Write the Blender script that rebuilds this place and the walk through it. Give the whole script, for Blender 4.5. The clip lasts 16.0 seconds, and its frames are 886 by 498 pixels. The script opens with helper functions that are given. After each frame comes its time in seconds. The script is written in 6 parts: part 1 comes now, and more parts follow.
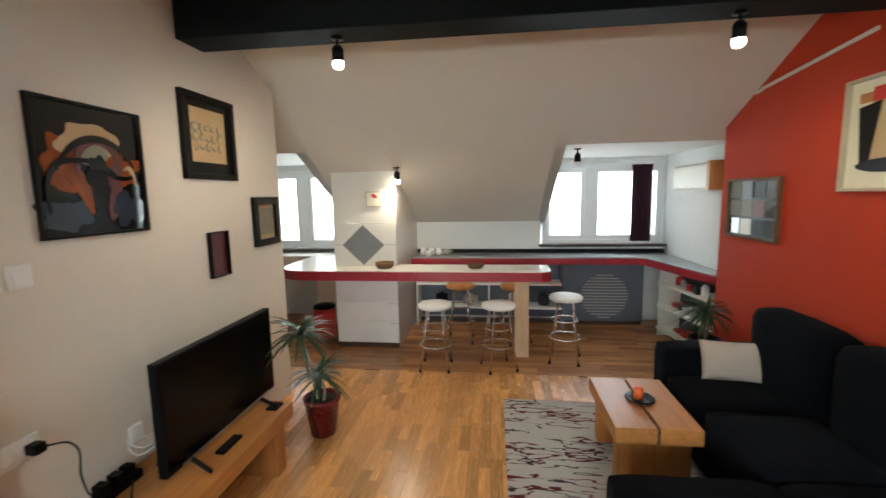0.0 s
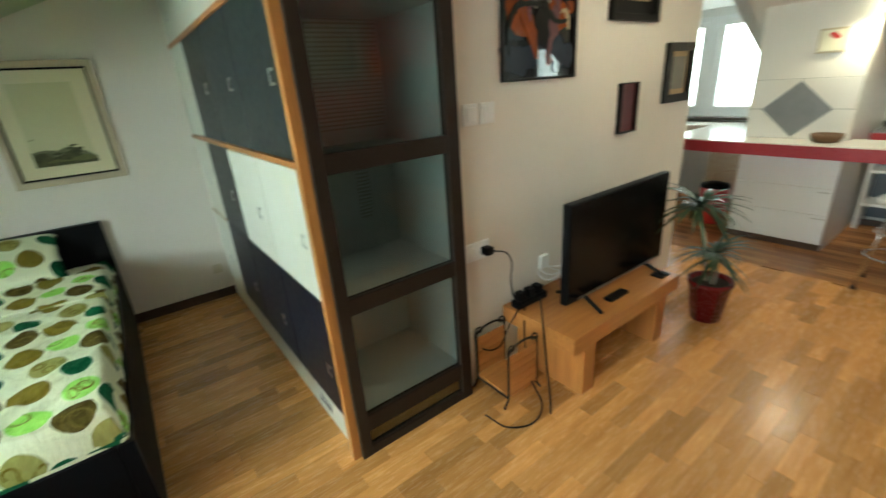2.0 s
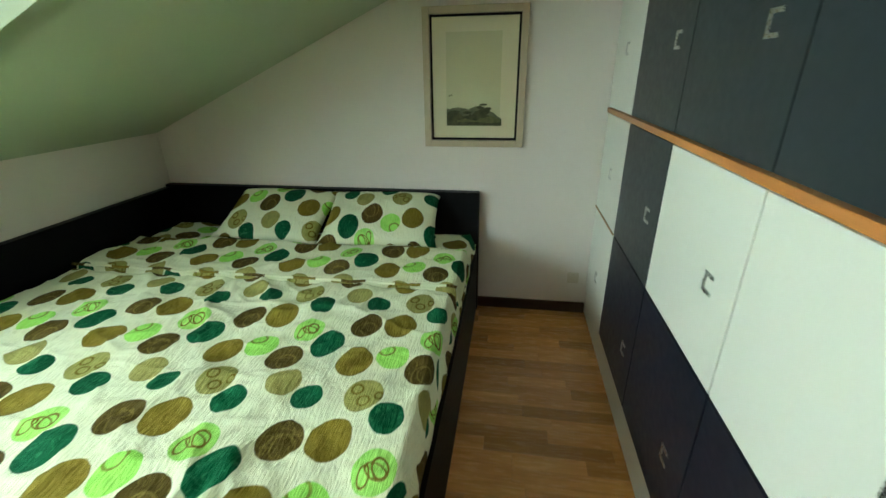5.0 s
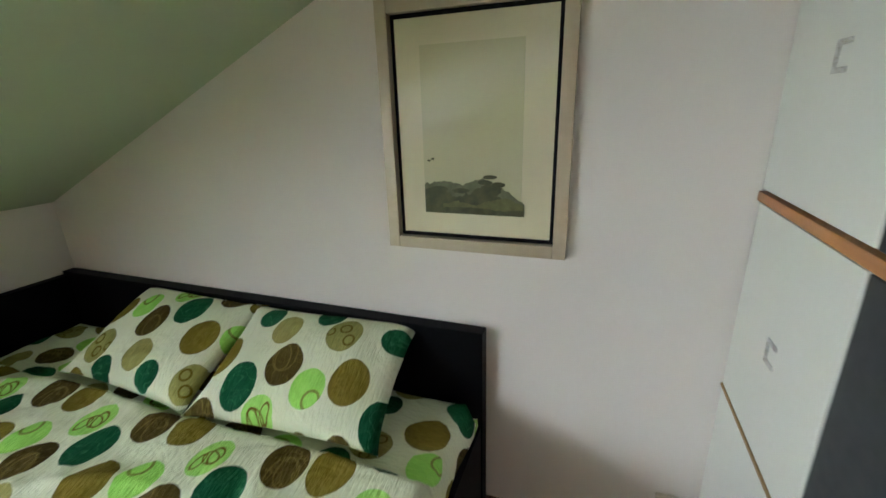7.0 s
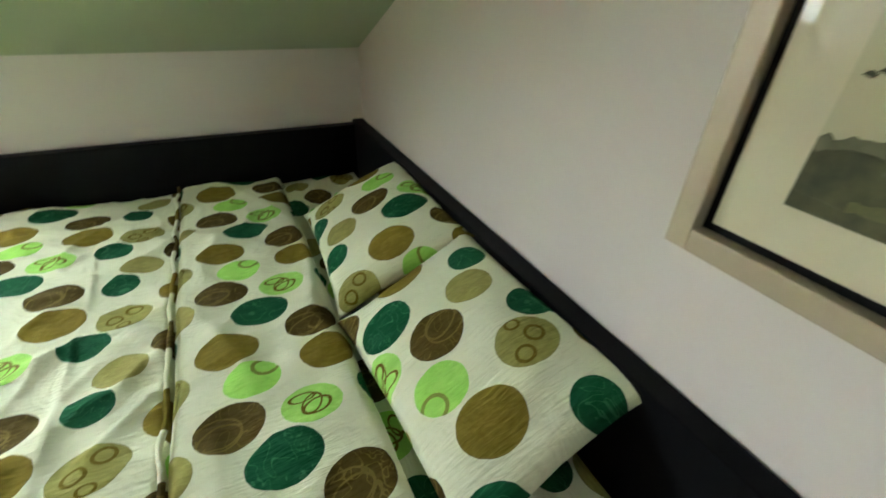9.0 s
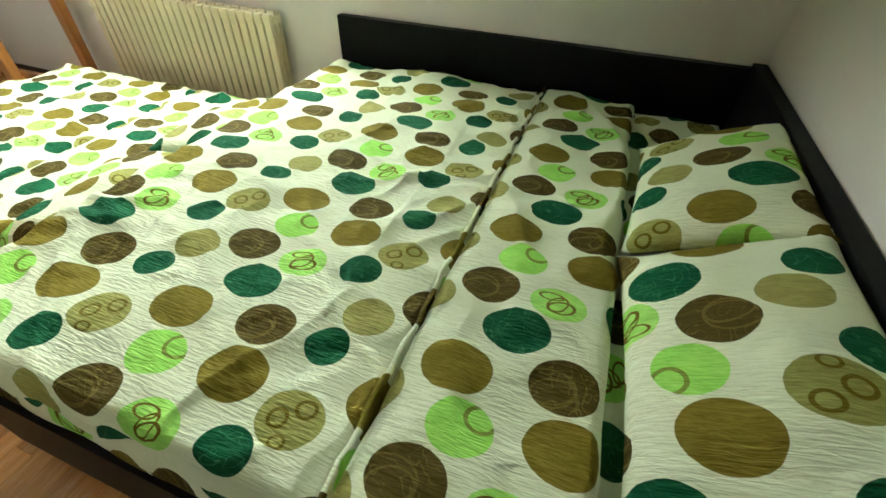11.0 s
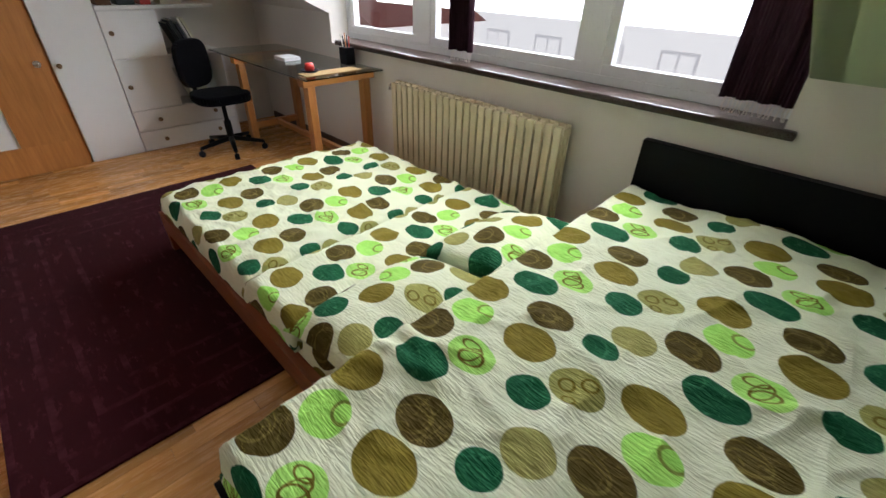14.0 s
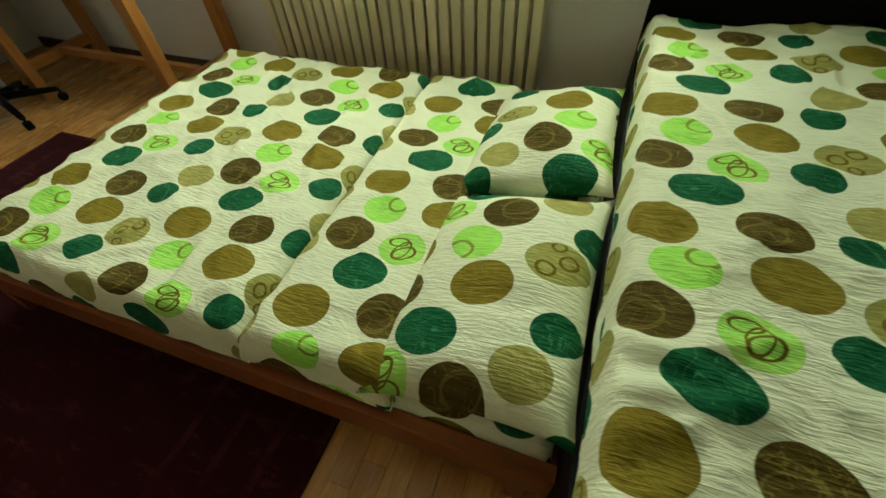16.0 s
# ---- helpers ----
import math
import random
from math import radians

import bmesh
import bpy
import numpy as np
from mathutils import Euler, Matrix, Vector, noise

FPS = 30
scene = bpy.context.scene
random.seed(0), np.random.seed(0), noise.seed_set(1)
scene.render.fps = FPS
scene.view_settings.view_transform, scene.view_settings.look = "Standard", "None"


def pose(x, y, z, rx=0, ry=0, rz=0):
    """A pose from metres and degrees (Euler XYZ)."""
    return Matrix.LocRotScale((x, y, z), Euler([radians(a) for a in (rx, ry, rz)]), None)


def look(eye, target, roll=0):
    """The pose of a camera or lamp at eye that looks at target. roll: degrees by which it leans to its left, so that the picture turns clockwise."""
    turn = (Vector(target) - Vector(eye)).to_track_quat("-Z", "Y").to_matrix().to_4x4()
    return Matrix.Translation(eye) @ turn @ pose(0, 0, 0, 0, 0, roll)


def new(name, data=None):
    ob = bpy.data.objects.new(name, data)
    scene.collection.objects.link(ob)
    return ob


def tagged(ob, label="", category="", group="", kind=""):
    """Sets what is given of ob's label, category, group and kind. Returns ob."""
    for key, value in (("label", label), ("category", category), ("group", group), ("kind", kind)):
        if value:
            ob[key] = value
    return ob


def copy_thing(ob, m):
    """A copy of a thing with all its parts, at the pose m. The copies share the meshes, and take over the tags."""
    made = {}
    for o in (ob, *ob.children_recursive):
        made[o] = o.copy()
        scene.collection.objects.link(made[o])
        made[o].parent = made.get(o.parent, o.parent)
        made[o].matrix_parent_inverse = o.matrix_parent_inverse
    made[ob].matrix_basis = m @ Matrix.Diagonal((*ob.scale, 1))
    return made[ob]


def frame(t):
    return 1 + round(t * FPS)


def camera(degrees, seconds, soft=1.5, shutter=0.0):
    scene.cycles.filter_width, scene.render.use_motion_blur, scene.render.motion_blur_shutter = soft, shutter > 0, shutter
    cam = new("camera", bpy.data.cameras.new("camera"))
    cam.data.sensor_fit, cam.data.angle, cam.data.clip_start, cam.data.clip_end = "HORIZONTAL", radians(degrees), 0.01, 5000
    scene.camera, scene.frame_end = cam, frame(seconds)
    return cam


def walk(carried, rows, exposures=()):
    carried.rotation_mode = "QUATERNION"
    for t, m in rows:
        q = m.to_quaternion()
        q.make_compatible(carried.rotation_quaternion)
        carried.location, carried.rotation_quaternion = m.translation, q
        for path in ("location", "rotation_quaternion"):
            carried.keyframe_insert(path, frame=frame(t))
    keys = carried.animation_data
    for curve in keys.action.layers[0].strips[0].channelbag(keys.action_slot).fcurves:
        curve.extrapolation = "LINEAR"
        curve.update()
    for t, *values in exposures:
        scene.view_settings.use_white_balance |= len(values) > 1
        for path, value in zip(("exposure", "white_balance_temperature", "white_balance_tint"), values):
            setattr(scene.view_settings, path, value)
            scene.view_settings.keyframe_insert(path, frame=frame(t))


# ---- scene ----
cam = camera(92.4, 16.0, 1.5, 0.35)
PATH = [
    (0, (0.929, 0.576, 1.651), (0.689, 2.545, 1.397), -1.0),
    (0.5, (0.879, 0.567, 1.634), (0.334, 2.467, 1.328), -1.7),
    (1, (0.822, 0.555, 1.597), (-0.026, 2.307, 1.135), -2.3),
    (1.5, (0.756, 0.525, 1.548), (-0.405, 2.035, 0.937), -3.3),
    (2, (0.663, 0.551, 1.514), (-0.845, 1.648, 0.79), -4.2),
    (2.5, (0.589, 0.583, 1.502), (-1.186, 1.167, 0.788), -2.0),
    (3, (0.445, 0.57, 1.493), (-1.399, 0.837, 0.767), -2.2),
    (3.5, (0.24, 0.512, 1.505), (-1.603, 0.641, 0.74), -2.7),
    (3.7, (0.166, 0.495, 1.509), (-1.671, 0.537, 0.72), -3.3),
    (5.8, (-0.978, 0.618, 1.493), (-2.769, 0.164, 0.727), -2.3),
    (6, (-1.129, 0.654, 1.493), (-2.91, 0.157, 0.73), -3.5),
    (6.5, (-1.464, 0.676, 1.503), (-3.248, 0.055, 0.844), -0.9),
    (7, (-1.752, 0.657, 1.508), (-3.532, -0.008, 0.883), -1.8),
    (7.5, (-2.032, 0.617, 1.547), (-3.77, -0.158, 0.929), -1.9),
    (8, (-2.252, 0.589, 1.524), (-3.725, -0.584, 0.85), 0.1),
    (8.5, (-2.33, 0.509, 1.484), (-3.391, -0.937, 0.597), 1.4),
    (9, (-2.358, 0.388, 1.426), (-3.145, -1.11, 0.359), 2.5),
    (9.5, (-2.337, 0.329, 1.378), (-2.724, -1.168, 0.11), 2.7),
    (10, (-2.421, 0.365, 1.345), (-2.183, -1.102, 0.007), 2.4),
    (10.2, (-2.43, 0.388, 1.347), (-2.053, -1.035, -0.006), 3.1),
    (12.3, (-2.178, 0.459, 1.463), (-1.589, -1.104, 0.363), 2.6),
    (12.5, (-2.159, 0.457, 1.478), (-1.547, -1.139, 0.44), 2.1),
    (13, (-2.025, 0.422, 1.487), (-1.144, -1.075, 0.497), 1.8),
    (13.5, (-1.848, 0.365, 1.448), (-0.714, -0.882, 0.371), 1.2),
    (14, (-1.656, 0.349, 1.43), (-0.483, -0.854, 0.344), 1.7),
    (14.5, (-1.429, 0.367, 1.472), (-0.49, -1.099, 0.487), -0.6),
    (15, (-1.26, 0.371, 1.414), (-0.478, -1.098, 0.304), 0.8),
    (15.5, (-1.031, 0.304, 1.314), (-0.376, -1.009, -0.045), -3.7),
    (16, (-0.826, 0.23, 1.256), (-0.302, -0.983, -0.245), -4.3),
]
EXPOSURES = [
    (0.0, -0.40, 6300, 2), (0.5, -0.55, 6400, 4), (1.0, -0.65, 6450, 5), (1.5, -0.65, 6100, -2), (2.0, -0.3, 6350, -12), (2.5, 0.15, 6450, -22), (3.0, 0.32, 6700, -27), (3.5, 0.2, 6500, -20), (6.0, -0.5, 6300, -6),
    (6.5, -0.36, 6250, 3), (7.0, -0.1, 6150, 10), (7.5, 0.08, 6050, 9), (8.0, 0.08, 6400, 11), (9.0, 0.1, 6450, 7), (10.0, 0.29, 6900, -4), (12.5, -0.6, 6100, 8), (13.5, -0.75, 6000, 20), (14.0, -0.95, 6400, 15), (14.5, -1.1, 6500, 5),
    (15.0, -1.35, 6900, 1), (15.5, -1.4, 7400, -7), (16.0, -1.4, 8000, -14),
]
walk(cam, [(t, look(eye, target, roll)) for t, eye, target, roll in PATH], EXPOSURES)

# ---- world and light ----
world = bpy.data.worlds.new("overcast")
scene.world = world
world.use_nodes = True
wn = world.node_tree.nodes
sky = wn.new("ShaderNodeTexSky")
sky.sky_type, sky.sun_disc = "NISHITA", False
sky.sun_elevation, sky.sun_rotation = radians(40), radians(200)
sky.air_density, sky.dust_density = 1.0, 4.0
world.node_tree.links.new(sky.outputs[0], wn["Background"].inputs[0])
wn["Background"].inputs[1].default_value = 0.12
sun = new("sun", bpy.data.lights.new("sun", "SUN"))
sun.data.energy, sun.data.angle, sun.data.color = 1.2, radians(20), (1.0, 0.95, 0.88)
sun.matrix_world = look((0, -10, 12), (0, 0, 0))


def window_light(name, x, y, z, w, h, ry, power, colour):
    lamp = new(name, bpy.data.lights.new(name, "AREA"))
    lamp.data.shape, lamp.data.size, lamp.data.size_y = "RECTANGLE", w, h
    lamp.data.energy, lamp.data.color = power, colour
    lamp.matrix_world = look((x, y, z), (x, y + ry, z - 0.12))
    return lamp


window_light("sky_light_south", 0.15, -2.16, 1.62, 3.1, 0.80, 1.0, 210.0, (0.86, 0.94, 1.0))
window_light("sky_light_north_east", 2.25, 6.42, 1.5, 1.4, 0.9, -1.0, 55.0, (0.90, 0.96, 1.0))
window_light("sky_light_north_west", -1.65, 6.42, 1.5, 1.1, 0.9, -1.0, 45.0, (0.88, 0.95, 1.0))


def spot_light(x, y, z, tx, ty, tz, power):
    lamp = new("spot_bulb_light", bpy.data.lights.new("spot_bulb_light", "SPOT"))
    lamp.data.energy, lamp.data.spot_size, lamp.data.spot_blend = power, radians(165), 0.8
    lamp.data.shadow_soft_size, lamp.data.color = 0.03, (1.0, 0.84, 0.64)
    lamp.matrix_world = look((x, y, z), (tx, ty, tz))


# ---- materials ----
def material(name, colour, rough=0.6, metal=0.0, spec=0.5):
    m = bpy.data.materials.new(name)
    m.use_nodes = True
    b = m.node_tree.nodes["Principled BSDF"]
    b.inputs["Base Color"].default_value = (*colour, 1)
    b.inputs["Roughness"].default_value = rough
    b.inputs["Metallic"].default_value = metal
    b.inputs["Specular IOR Level"].default_value = spec
    return m


def node(m, kind, **values):
    n = m.node_tree.nodes.new(kind)
    for key, value in values.items():
        n.inputs[key.replace("_", " ")].default_value = value
    return n


def link(m, a, b):
    m.node_tree.links.new(a, b)


def bsdf(m):
    return m.node_tree.nodes["Principled BSDF"]


def mixed(m, fac, a, b, blend="MIX"):
    """A colour mix; fac, a and b are sockets or values."""
    n = m.node_tree.nodes.new("ShaderNodeMix")
    n.data_type, n.blend_type = "RGBA", blend
    for socket, value in ((n.inputs[0], fac), (n.inputs[6], a), (n.inputs[7], b)):
        if isinstance(value, bpy.types.NodeSocket):
            link(m, value, socket)
        else:
            socket.default_value = (*value, 1) if isinstance(value, tuple) else value
    return n.outputs[2]


def calc(m, op, a, b=0.0, c=0.0):
    n = m.node_tree.nodes.new("ShaderNodeMath")
    n.operation = op
    for socket, value in zip(n.inputs, (a, b, c)):
        if isinstance(value, bpy.types.NodeSocket):
            link(m, value, socket)
        else:
            socket.default_value = value
    return n.outputs[0]


def ramp(m, fac, stops, constant=False):
    n = m.node_tree.nodes.new("ShaderNodeValToRGB")
    n.color_ramp.interpolation = "CONSTANT" if constant else "LINEAR"
    while len(n.color_ramp.elements) < len(stops):
        n.color_ramp.elements.new(0.5)
    for e, (at, colour) in zip(n.color_ramp.elements, stops):
        e.position, e.color = at, (*colour, 1)
    link(m, fac, n.inputs[0])
    return n.outputs[0]


def bump(m, height, strength, distance=0.01):
    n = node(m, "ShaderNodeBump", Strength=strength, Distance=distance)
    link(m, height, n.inputs["Height"])
    link(m, n.outputs[0], bsdf(m).inputs["Normal"])


def coords(m, scale=(1, 1, 1), which="Object"):
    t = m.node_tree.nodes.new("ShaderNodeTexCoord")
    p = m.node_tree.nodes.new("ShaderNodeMapping")
    p.inputs["Scale"].default_value = scale
    link(m, t.outputs[which], p.inputs[0])
    return p.outputs[0]


def noise_of(m, co, scale, detail=4.0, rough=0.55):
    n = node(m, "ShaderNodeTexNoise", Scale=scale, Detail=detail, Roughness=rough)
    link(m, co, n.inputs["Vector"])
    return n.outputs["Fac"]


def plaster(name, colour, rough=0.85):
    m = material(name, colour, rough, spec=0.3)
    co = coords(m)
    big, fine = noise_of(m, co, 1.3, 5), noise_of(m, co, 180, 2)
    dark = tuple(c * 0.9 for c in colour)
    link(m, mixed(m, big, dark, tuple(min(1, c * 1.05) for c in colour)), bsdf(m).inputs["Base Color"])
    bump(m, calc(m, "ADD", calc(m, "MULTIPLY", fine, 0.3), noise_of(m, co, 14, 3)), 0.12, 0.006)
    return m


def grained(name, light, dark, along="Y", rough=0.4, vary=0.25, scale=1.0):
    """Wood with grain along one axis; each piece differs in tone."""
    m = material(name, light, rough)
    s = {"X": (1.2, 14, 14), "Y": (14, 1.2, 14), "Z": (14, 14, 1.2)}[along]
    info = m.node_tree.nodes.new("ShaderNodeObjectInfo")
    geo = m.node_tree.nodes.new("ShaderNodeNewGeometry")
    rnd = calc(m, "FRACT", calc(m, "ADD", info.outputs["Random"], geo.outputs["Random Per Island"]))
    co = coords(m, tuple(v * scale for v in s))
    add = m.node_tree.nodes.new("ShaderNodeVectorMath")
    add.operation = "ADD"
    comb = m.node_tree.nodes.new("ShaderNodeCombineXYZ")
    for k in range(3):
        link(m, calc(m, "MULTIPLY", rnd, 37.0), comb.inputs[k])
    link(m, co, add.inputs[0])
    link(m, comb.outputs[0], add.inputs[1])
    g = noise_of(m, add.outputs[0], 2.2, 6, 0.65)
    fine = noise_of(m, add.outputs[0], 9, 3, 0.6)
    base = ramp(m, calc(m, "ADD", calc(m, "MULTIPLY", g, 0.8), calc(m, "MULTIPLY", fine, 0.2)), ((0.3, dark), (0.7, light)))
    tone = calc(m, "ADD", calc(m, "MULTIPLY", rnd, 2 * vary), 1.0 - vary)
    hsv = node(m, "ShaderNodeHueSaturation")
    link(m, tone, hsv.inputs["Value"])
    link(m, base, hsv.inputs["Color"])
    link(m, hsv.outputs[0], bsdf(m).inputs["Base Color"])
    link(m, calc(m, "ADD", calc(m, "MULTIPLY", fine, 0.2), rough - 0.1), bsdf(m).inputs["Roughness"])
    bump(m, fine, 0.06, 0.002)
    return m


def mottled(name, a, b, scale=6.0, rough=0.6, metal=0.0, relief=0.05):
    m = material(name, a, rough, metal)
    co = coords(m)
    n = noise_of(m, co, scale, 6)
    link(m, mixed(m, n, a, b), bsdf(m).inputs["Base Color"])
    f = noise_of(m, co, scale * 12, 3)
    link(m, calc(m, "ADD", calc(m, "MULTIPLY", f, 0.2), rough - 0.1), bsdf(m).inputs["Roughness"])
    bump(m, f, relief, 0.003)
    return m


def woven(name, a, b, size=500.0, rough=0.95, relief=0.3):
    m = material(name, a, rough, spec=0.06)
    co = coords(m)
    n = noise_of(m, co, 5, 5)
    f = noise_of(m, co, size, 2)
    link(m, mixed(m, calc(m, "ADD", calc(m, "MULTIPLY", n, 0.6), calc(m, "MULTIPLY", f, 0.4)), a, b), bsdf(m).inputs["Base Color"])
    bump(m, f, relief, 0.002)
    bsdf(m).inputs["Sheen Weight"].default_value = 0.02
    return m


PRINT_A, PRINT_B = (0.5626, -0.0569), (0.0074, 0.4947)
SPOTS = (("olive", -1.007, -0.522, 0.076, 0.062), ("brown", -1.225, -0.551, 0.072, 0.060), ("green", -1.388, -0.551, 0.051, 0.048), ("olive", -1.245, -0.421, 0.076, 0.062),
         ("lime", -1.055, -0.401, 0.065, 0.057), ("rings", -1.415, -0.379, 0.070, 0.059), ("green", -1.337, -0.286, 0.057, 0.050), ("brown", -0.999, -0.284, 0.073, 0.061),
         ("swirl", -1.169, -0.269, 0.067, 0.057), ("green", -1.093, -0.163, 0.077, 0.059), ("pale", -1.430, -0.156, 0.062, 0.054))
SPOT_COLOURS = {"olive": (0.195, 0.150, 0.020), "brown": (0.080, 0.056, 0.011), "green": (0.007, 0.088, 0.034), "lime": (0.36, 0.76, 0.13), "rings": (0.30, 0.29, 0.085),
                "swirl": (0.38, 0.74, 0.15), "pale": (0.33, 0.31, 0.095)}


def spotted(name):
    """Cream seersucker with a repeating print of eleven green and olive spots; UVs in metres of cloth."""
    m = material(name, (0.8, 0.83, 0.6), 0.9, spec=0.08)
    uv = coords(m, (1, 1, 1), "UV")

    def vector(op, a, b=None, c=None):
        n = m.node_tree.nodes.new("ShaderNodeVectorMath")
        n.operation = op
        for socket, value in zip(n.inputs, (a, b, c)):
            if isinstance(value, bpy.types.NodeSocket):
                link(m, value, socket)
            elif value is not None:
                socket.default_value = value
        return n.outputs["Value" if op in ("DOT_PRODUCT", "LENGTH") else "Vector"]

    def pair(a, b):
        n = m.node_tree.nodes.new("ShaderNodeCombineXYZ")
        link(m, a, n.inputs[0])
        link(m, b, n.inputs[1])
        return n.outputs[0]

    (ax, ay), (bx, by) = PRINT_A, PRINT_B
    det = ax * by - bx * ay
    repeat = pair(vector("DOT_PRODUCT", uv, (by / det, -bx / det, 0)), vector("DOT_PRODUCT", uv, (-ay / det, ax / det, 0)))
    edge = calc(m, "MULTIPLY", calc(m, "SUBTRACT", noise_of(m, uv, 60, 3), 0.5), 0.07)
    streak = node(m, "ShaderNodeTexNoise", Scale=1.0, Detail=4.0, Distortion=1.8)
    link(m, coords(m, (16, 40, 1), "UV"), streak.inputs["Vector"])
    swish = node(m, "ShaderNodeTexNoise", Scale=11.0, Detail=1.0, Distortion=2.5)
    link(m, uv, swish.inputs["Vector"])
    strokes = calc(m, "LESS_THAN", calc(m, "ABSOLUTE", calc(m, "SUBTRACT", swish.outputs["Fac"], 0.5)), 0.012)
    thread = noise_of(m, coords(m, (60, 420, 1), "UV"), 1.0, 2)

    def loop(p, cx, cy, turn, wide, tall, thin):
        """A drawn oval outline in a spot's own measure."""
        c, t = math.cos(turn), math.sin(turn)
        q = vector("SUBTRACT", p, (cx, cy, 0))
        r = vector("LENGTH", pair(vector("DOT_PRODUCT", q, (c / wide, t / wide, 0)), vector("DOT_PRODUCT", q, (-t / tall, c / tall, 0))))
        return calc(m, "LESS_THAN", calc(m, "ABSOLUTE", calc(m, "SUBTRACT", r, 1.0)), thin)

    def any_of(*several):
        total = several[0]
        for one in several[1:]:
            total = calc(m, "MAXIMUM", total, one)
        return total

    out = mixed(m, noise_of(m, uv, 4, 4), (0.76, 0.80, 0.56), (0.84, 0.86, 0.65))
    for kind, x, y, rx, ry in SPOTS:
        at = ((x * by - y * bx) / det, (y * ax - x * ay) / det, 0)
        near = vector("WRAP", vector("SUBTRACT", repeat, at), (0.5, 0.5, 0.5), (-0.5, -0.5, -0.5))
        p = pair(vector("DOT_PRODUCT", near, (ax / rx, bx / rx, 0)), vector("DOT_PRODUCT", near, (ay / ry, by / ry, 0)))
        inside = calc(m, "LESS_THAN", calc(m, "ADD", vector("LENGTH", p), edge), 1.0)
        base = SPOT_COLOURS[kind]
        tone = mixed(m, calc(m, "MULTIPLY", ramp(m, streak.outputs["Fac"], ((0.40, (0, 0, 0)), (0.70, (1, 1, 1)))), 0.45), base, tuple(min(1.0, c * 1.7 + 0.02) for c in base))
        tone = mixed(m, calc(m, "MULTIPLY", thread, 0.3), tone, tuple(c * 0.55 for c in base))
        if kind == "swirl":
            lines = any_of(loop(p, -0.12, 0.22, 0.6, 0.50, 0.34, 0.13), loop(p, 0.02, 0.05, 1.2, 0.55, 0.30, 0.11), loop(p, 0.28, -0.42, 0.1, 0.42, 0.24, 0.14))
        elif kind == "rings":
            lines = any_of(loop(p, -0.30, -0.45, 0.0, 0.28, 0.29, 0.20), loop(p, 0.34, 0.10, 0.0, 0.27, 0.30, 0.20), loop(p, -0.05, 0.78, 0.0, 0.22, 0.20, 0.22))
        elif kind == "lime":
            lines = calc(m, "MULTIPLY", loop(p, -0.52, -0.50, 0.4, 0.46, 0.46, 0.15), 0.75)
        elif kind == "brown":
            lines = calc(m, "MULTIPLY", any_of(loop(p, 0.30, 0.30, 0.5, 0.62, 0.50, 0.07), loop(p, 0.42, 0.1, 0.1, 0.72, 0.62, 0.05), strokes), 0.55)
        elif kind == "green":
            lines = calc(m, "MULTIPLY", strokes, 0.4)
        else:
            lines = None
        if lines is not None:
            ink = {"brown": (0.24, 0.19, 0.05), "green": (0.08, 0.28, 0.14)}.get(kind, (0.15, 0.115, 0.012))
            tone = mixed(m, lines, tone, ink)
        out = mixed(m, inside, out, tone)
    link(m, out, bsdf(m).inputs["Base Color"])
    # puckered ribs of the weave, and soft creases
    rib = node(m, "ShaderNodeTexNoise", Scale=1.0, Detail=2.0, Distortion=0.5)
    link(m, coords(m, (22, 135, 1), "UV"), rib.inputs["Vector"])
    fold = node(m, "ShaderNodeTexNoise", Scale=6.0, Detail=4.0, Distortion=1.2)
    link(m, uv, fold.inputs["Vector"])
    bump(m, calc(m, "ADD", calc(m, "MULTIPLY", rib.outputs["Fac"], 1.0), calc(m, "MULTIPLY", fold.outputs["Fac"], 3.2)), 0.7, 0.007)
    return m


M = {}
M["wall"] = plaster("warm_white_plaster", (0.74, 0.68, 0.60))
M["wall_bed"] = plaster("white_plaster", (0.78, 0.73, 0.67))
M["ceiling"] = plaster("ceiling_plaster", (0.72, 0.66, 0.58))
M["green"] = plaster("pale_green_plaster", (0.47, 0.53, 0.37))
M["red"] = plaster("orange_red_plaster", (0.46, 0.038, 0.009))
M["kitchen_white"] = plaster("kitchen_white_plaster", (0.80, 0.80, 0.78))
M["beam"] = mottled("dark_grey_beam_paint", (0.005, 0.006, 0.0065), (0.009, 0.011, 0.012), 5, 0.6)
M["plank"] = grained("oak_plank", (0.66, 0.34, 0.12), (0.44, 0.195, 0.055), "Y", 0.26, 0.29)
M["plank_dark"] = grained("kitchen_plank", (0.46, 0.22, 0.08), (0.27, 0.105, 0.032), "X", 0.22, 0.28)
M["gap"] = material("dark_joint", (0.06, 0.03, 0.012), 0.8)
M["skirting"] = grained("dark_brown_wood", (0.075, 0.036, 0.02), (0.035, 0.017, 0.01), "Y", 0.45, 0.1)
M["oak"] = grained("orange_oak", (0.52, 0.22, 0.06), (0.34, 0.125, 0.03), "Y", 0.38, 0.1)
M["oak_x"] = grained("orange_oak_lengthwise", (0.50, 0.21, 0.058), (0.32, 0.12, 0.03), "X", 0.38, 0.1)
M["oak_z"] = grained("orange_oak_upright", (0.52, 0.22, 0.06), (0.34, 0.125, 0.03), "Z", 0.38, 0.1)
M["pale_wood"] = grained("pale_beech", (0.62, 0.43, 0.26), (0.48, 0.31, 0.17), "Z", 0.45, 0.08)
M["bed_black"] = mottled("black_brown_veneer", (0.0035, 0.0035, 0.0045), (0.006, 0.006, 0.0075), 9, 0.45)
